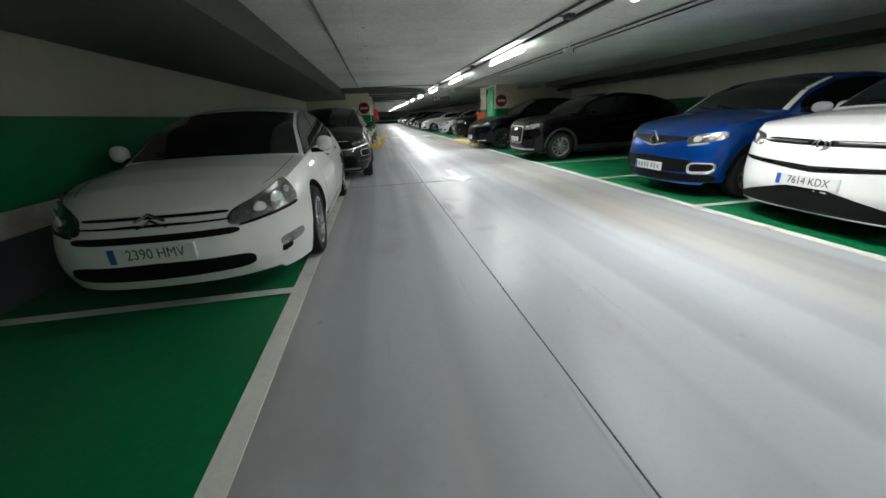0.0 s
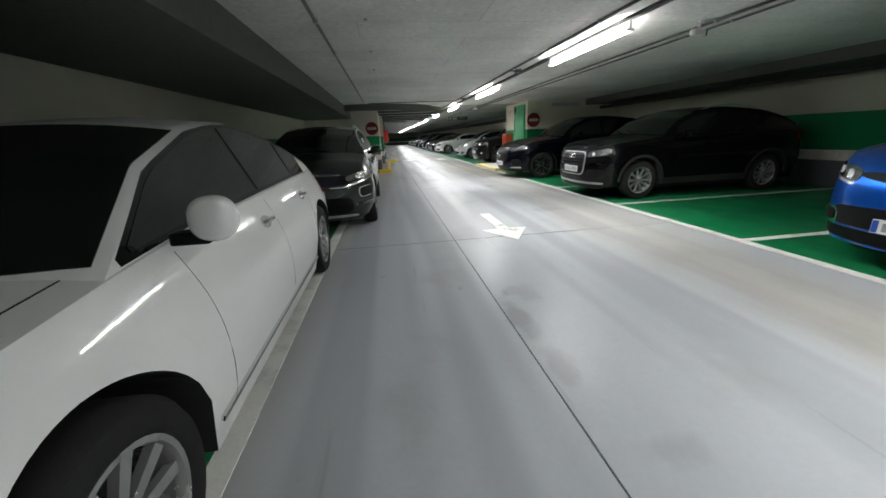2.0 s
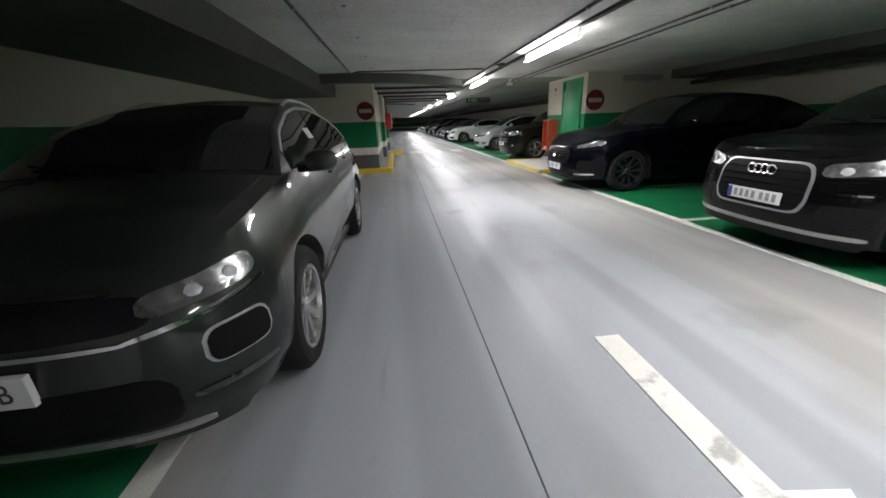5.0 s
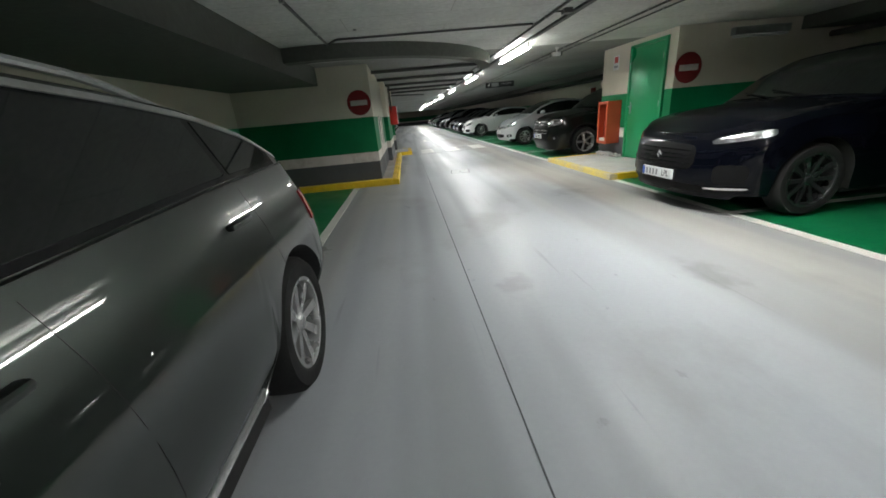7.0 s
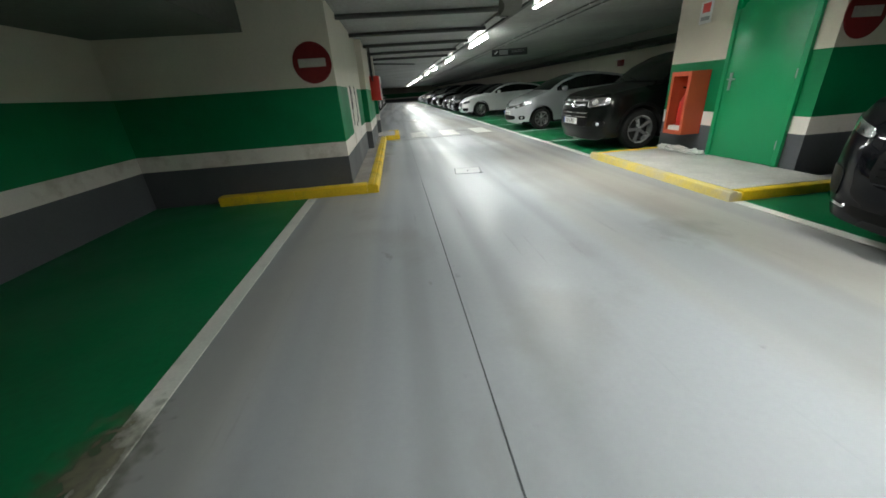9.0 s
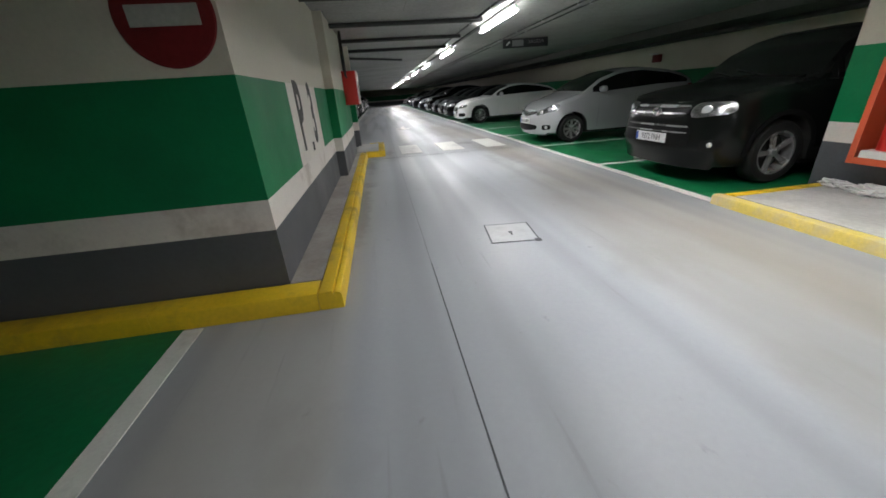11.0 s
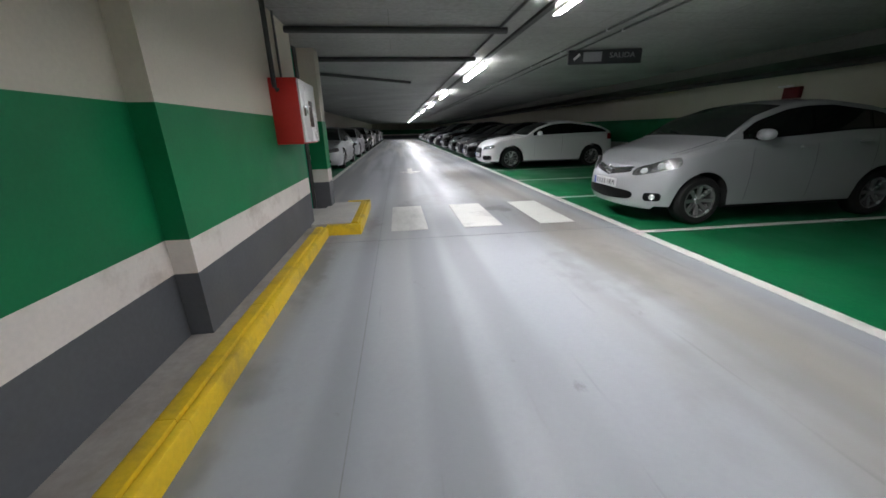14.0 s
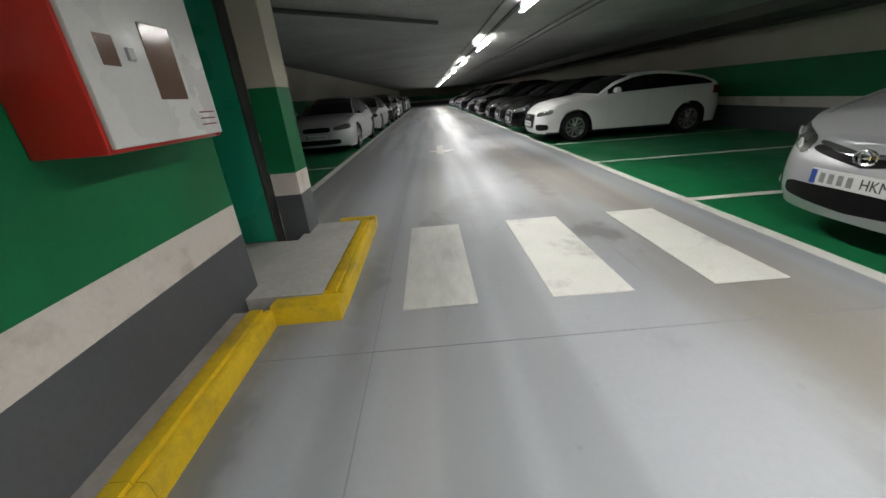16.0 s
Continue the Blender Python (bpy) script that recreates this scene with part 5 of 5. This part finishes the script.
# cars further along both sides
P_DARK = paint("dark_car_paint", (0.012, 0.013, 0.015), 0.2, 0.35, 0.5, 0.05)
bm3, sh = car("pale silver saloon car parked along the wall", dict(c5, nose=0.7), pose(-2.75, 31.6, 0, 0, 0, 90), P_SILVER, [
    ("headlight", 0.45, 1.0, 0.58, 0.62, 0.67, 0.74, 0.006, M_LAMP_CLEAR, True, "bright headlight"),
    ("grille", -0.36, 0.36, 0.56, 0.56, 0.67, 0.67, 0.006, M_BLACK, False, "black grille"),
    ("lower_grille", -0.6, 0.6, 0.26, 0.26, 0.38, 0.38, 0.005, M_BLACK, False, "black lower intake"),
], 0.45, spokes=10)
far, sh = car("dark hatchback car parked along the aisle", dict(a3), pose(2.7, 36.1, 0), P_DARK, A3F, 0.42, spokes=10)
for ob, x, y, r in ((bm3, -2.75, 37.3, 90), (cross, -2.7, 43.0, 90), (saloon, -2.7, 48.2, 90), (far, -2.7, 54.0, 90), (wa, -2.7, 59.5, 90), (bm3, -2.7, 65, 90),
                    (ba, 2.7, 38.5, 0), (sq, 2.6, 40.8, 0), (hat, 2.8, 43.2, 0), (far, 2.6, 45.5, 0), (big, 2.4, 47.9, 0), (suv, 2.7, 50.3, 0), (wa, 2.7, 52.7, 0),
                    (ba, 2.7, 55.0, 0), (far, 2.7, 57.5, 0), (sq, 2.7, 60, 0), (hat, 2.7, 62.5, 0), (bm3, 2.7, 65, 0)):
    copy_thing(ob, pose(x, y, 0, 0, 0, r))


# ---- signs, doors and small things ----
def no_entry(x, y, z, r):
    t = thing("no_entry_sign", "round dull red no-entry sign with a white bar on the wall", "road sign", pose(x, y, z))
    bm = lathe([(0.001, 0.0), (r, 0.0), (r, -0.006), (r - 0.006, -0.012), (0.001, -0.012)], 40)
    part("disc", bm, M_SIGN_RED, t, "red disc", True)
    part("bar", box(-r * 0.7, r * 0.7, -0.016, -0.012, -r * 0.2, r * 0.2, 0.001), M_SIGN_BAR, t, "white bar")
    return t


no_entry(-1.505, 17.74, 1.655, 0.235)
no_entry(4.32, 16.298, 1.69, 0.245)

# stencilled level mark on the core wall
for text, y, h, sq in (("P", 19.25, 0.60, 0.62), ("3", 19.91, 0.60, 0.55)):
    bm = lettering(text, h, 0.003, sq, 0.022)
    bm.transform(pose(WALL_X + 0.002, y, 1.07, 90, 0, 90))
    tagged(part("level_mark", bm, M_STENCIL), "dark stencilled level letter painted on the white wall", "wall marking")
tagged(part("level_mark", box(WALL_X, WALL_X + 0.0035, 19.57, 19.66, 0.745, 0.83), M_STENCIL), "dark stencilled full stop painted on the white wall", "wall marking")

# stair door on the island
d = thing("door_stairs", "green steel stair door standing closed in its frame", "door", pose(4.08, 0, 0), kind="structure")
part("door_leaf", box(-0.03, -0.002, 16.57, 17.53, 0.1, 2.19, 0.004), M_GREEN_DOOR, d, "green enamelled leaf", True)
part("door_frame", box(-0.045, -0.002, 16.5, 16.565, 0.092, 2.25, 0.004), M_GREEN_DOOR, d)
part("door_frame", box(-0.045, -0.002, 17.535, 17.6, 0.092, 2.25, 0.004), M_GREEN_DOOR, d)
part("door_frame", box(-0.045, -0.002, 16.565, 17.535, 2.195, 2.25, 0.004), M_GREEN_DOOR, d)
hd = part("door_handle", box(-0.04, -0.03, 17.43, 17.47, 0.98, 1.2, 0.003), M_STEEL, d, "steel handle plate")
part("lever", tube([(-0.04, 17.45, 1.12), (-0.085, 17.45, 1.12), (-0.085, 17.33, 1.12)], 0.01), M_STEEL, hd, "", True)
for z in (0.35, 1.15, 1.95):
    part("hinge", tube([(-0.037, 16.567, z - 0.05), (-0.037, 16.567, z + 0.05)], 0.012), M_STEEL, d)
s = thing("safety_sign", "small white sign with a red mark beside the stair door", "sign", pose(4.078, 18.16, 2.02))
part("panel", box(-0.006, 0, -0.11, 0.11, -0.14, 0.14), M_WHITE_METAL, s)
part("pictogram", box(-0.009, -0.006, -0.07, 0.07, 0.0, 0.12), M_RED, s, "red mark")
part("pictogram_bar", box(-0.009, -0.006, -0.08, 0.08, -0.1, -0.05), M_SIGN_GREY, s)

# extinguisher cabinet on the island wall
M_ORANGE = surface("orange_red_enamel", (0.50, 0.085, 0.035), 0.4, var=0.08, fine=60, coarse=4, bump=0.03, stain=(0.3, 0.05, 0.03), stain_amount=0.4)
cb = thing("extinguisher_cabinet", "orange-red extinguisher cabinet with a framed open front", "cabinet", pose(4.078, 18.04, 0.37))
part("back", box(-0.012, 0, -0.2, 0.2, 0, 0.89), M_RED, cb)
for y0, y1 in ((-0.2, -0.185), (0.185, 0.2)):
    part("side", box(-0.295, -0.012, y0, y1, 0, 0.89), M_ORANGE, cb)
for z0, z1 in ((0.0, 0.018), (0.872, 0.89)):
    part("shelf", box(-0.295, -0.012, -0.185, 0.185, z0, z1), M_ORANGE, cb)
for y0, y1, z0, z1 in ((-0.2, -0.15, 0, 0.89), (0.15, 0.2, 0, 0.89), (-0.15, 0.15, 0, 0.06), (-0.15, 0.15, 0.83, 0.89)):
    part("door_frame", box(-0.31, -0.295, y0, y1, z0, z1, 0.003), M_ORANGE, cb)
bt = part("bottle", lathe([(0.02, 0.03), (0.075, 0.05), (0.08, 0.1), (0.08, 0.45), (0.05, 0.53), (0.02, 0.56), (0.02, 0.62)], 20, "Z"), M_RED, cb, "red extinguisher bottle", True)
bt.matrix_basis = pose(-0.15, 0.02, 0)
part("valve", tube([(0, 0, 0.6), (0, 0, 0.66), (-0.05, 0.03, 0.67)], 0.014), M_BLACK, bt, "black valve", True)
part("paper", box(-0.28, -0.06, -0.13, 0.14, 0.019, 0.12, 0.01), M_PLASTIC, cb, "white paper at the bottom")


def crumple(x, y, z, lx, ly, h, seed):
    bm = bmesh.new()
    bmesh.ops.create_icosphere(bm, subdivisions=4, radius=1)
    for v in bm.verts:
        n = noise.noise(v.co * 2.6 + Vector((seed, 0, 0))) + 0.6 * noise.noise(v.co * 6 + Vector((0, seed, 0)))
        q = v.co * (1 + 0.45 * n)
        v.co = Vector((x + q.x * lx, y + q.y * ly, max(z + 0.001, z + h * 0.6 + q.z * h)))
    return tagged(part("plastic_bag", bm, M_PLASTIC, None, "", True, 25), "crumpled white plastic bag lying by the wall", "bag")


crumple(3.95, 17.72, 0.09, 0.09, 0.16, 0.04, 1.0)
crumple(3.92, 18.05, 0.09, 0.12, 0.18, 0.05, 5.0)
crumple(3.96, 18.36, 0.09, 0.09, 0.14, 0.04, 9.0)

# fire hose cabinet on the core wall
fb = thing("fire_hose_cabinet", "red fire hose cabinet with a white front and small windows", "cabinet", pose(-1.128, 0, 0))
part("case", box(0, 0.25, 23.1, 23.76, 1.12, 1.71, 0.006), M_RED, fb, "red enamelled case", True)
fd = part("door", box(0.25, 0.268, 23.112, 23.748, 1.135, 1.70, 0.004), M_WHITE_METAL, fb, "white enamelled door", True)
part("window", box(0.268, 0.272, 23.40, 23.56, 1.28, 1.53, 0.001), M_BROWN_PANE, fd, "brown glass window")
part("window", box(0.268, 0.272, 23.19, 23.26, 1.38, 1.47, 0.001), M_BROWN_PANE, fd, "small brown window")
part("latch", box(0.268, 0.28, 23.3, 23.33, 1.40, 1.44, 0.003), M_STEEL, fd)
for z in (1.175, 1.2, 1.225):
    part("label", box(0.268, 0.2695, 23.61, 23.72, z, z + 0.005), M_SIGN_RED, fd, "faint red line of print")
run("hose_pipe", [(-1.05, 23.02, CEIL), (-1.05, 23.02, 1.62), (-1.04, 23.06, 1.60)], 0.022, M_DARK, "dark riser pipe down to the fire hose cabinet")
run("conduit", [(-1.11, 23.5, CEIL), (-1.11, 23.5, 1.72)], 0.012, M_PVC, "thin conduit down to the cabinet")

# green steel door leaf in the recess
gd = thing("door_lobby", "green steel lobby door seen at its edge in the recess", "door", kind="structure")
part("door_leaf", box(-1.72, -1.322, 24.98, 25.02, 0.12, 2.3, 0.004), M_TEAL, gd, "green enamelled leaf", True)
part("door_frame", box(-1.322, -1.302, 24.97, 25.12, 0.02, CEIL - 0.002, 0.004), M_DARK, gd, "dark jamb")

# hanging exit sign
hs = thing("hanging_sign", "dark hanging direction sign under the ceiling", "sign", pose(3.27, 25.2, 2.235, 0, 0, -8))
part("panel", box(-0.56, 0.56, -0.03, 0.03, -0.105, 0.095, 0.008), M_SIGN_DARK, hs, "", True)
part("pictogram", box(-0.33, -0.05, -0.034, -0.03, -0.07, 0.065), M_SIGN_GREY, hs, "pale square panel")
bm = bmesh.new()
add_box(bm, -0.06, 0.06, -0.034, -0.03, -0.018, 0.018, 0, pose(-0.43, 0, 0, 0, -40, 0))
part("arrow", bm, M_WHITE_METAL, hs, "white arrow bar")
bm = lettering("SALIDA", 0.075, 0.002, 1.15)
bm.transform(pose(0.26, -0.033, 0.01, 90, 0, 0))
part("lettering", bm, M_SIGN_GREY, hs, "faint grey lettering")
for x in (-0.45, 0.45):
    part("hanger", tube([(x, 0, 0.09), (x, 0, CEIL - 2.236)], 0.008, 6), M_STEEL, hs)


# small ceiling devices
def ceiling_device(x, y, rz):
    t = thing("ceiling_detector", "small white device with a dark end under the ceiling", "detector", pose(x, y, CEIL, 0, 0, rz))
    part("foot", lathe([(0.04, -0.001), (0.04, -0.02), (0.015, -0.03), (0.015, -0.09)], 16, "Z"), M_PLASTIC, t, "", True)
    part("case", box(-0.1, 0.08, -0.035, 0.035, -0.15, -0.085, 0.012), M_PLASTIC, t, "", True)
    part("lens", box(0.08, 0.11, -0.03, 0.03, -0.148, -0.087, 0.008), M_BLACK, t, "dark end", True)


ceiling_device(2.48, 7.17, 15)
ceiling_device(2.5, 17.6, 15)
ul = thing("unlit_strip_lamp", "unlit grey strip lamp high on the stair tower wall", "lamp", pose(5.5, 16.298, 2.17))
part("housing", box(-0.5, 0.5, -0.11, 0.0, -0.05, 0.07, 0.01), M_STEEL, ul)
part("diffuser", box(-0.48, 0.48, -0.1, -0.01, -0.09, -0.05, 0.015), M_PLASTIC, ul, "", True)
bl = thing("alarm_box", "red alarm box with a white beacon on the outer wall", "alarm", pose(X_RIGHT - 0.002, 25.88, 1.74))
part("case", box(-0.09, 0, -0.16, 0.14, -0.11, 0.09, 0.01), M_SIGN_RED, bl, "", True)
part("beacon", box(-0.16, -0.02, 0.0, 0.2, 0.09, 0.13, 0.012), M_WHITE_METAL, bl, "white beacon", True)

# manhole cover
mh = thing("manhole_cover", "square painted manhole cover with a dark worn outline", "manhole", pose(0.53, 18.43, 0, 0, 0, -7))
part("plate", box(-0.2, 0.2, -0.22, 0.22, -0.002, 0.004), M_COVER, mh)
for x0, x1, y0, y1 in ((-0.212, -0.2, -0.232, 0.232), (0.2, 0.214, -0.232, 0.232), (-0.2, 0.2, -0.232, -0.22), (-0.2, 0.2, 0.22, 0.23)):
    part("rim", box(x0, x1, y0, y1, -0.002, 0.0045), M_JOINT, mh, "dark gap")
part("corner_mark", box(0.17, 0.225, -0.245, -0.19, -0.002, 0.0052), M_JOINT, mh)
part("key_hole", lathe([(0.022, 0.003), (0.02, 0.0058), (0.001, 0.0055)], 14, "Z"), M_JOINT, mh, "dark key hole")
part("key_slot", box(-0.004, 0.012, -0.07, -0.01, 0.002, 0.0056), M_JOINT, mh)

# a paper cup dropped beside the bay line
cup = thing("paper_cup", "small white paper cup lying on the green bay floor", "cup", pose(3.62, 20.95, 0.036, 0, 0, 35))
part("cup_body", lathe([(0.024, -0.045), (0.026, -0.044), (0.034, 0.044), (0.036, 0.046), (0.033, 0.045), (0.023, -0.04)], 20), M_PLASTIC, cup, "", True)
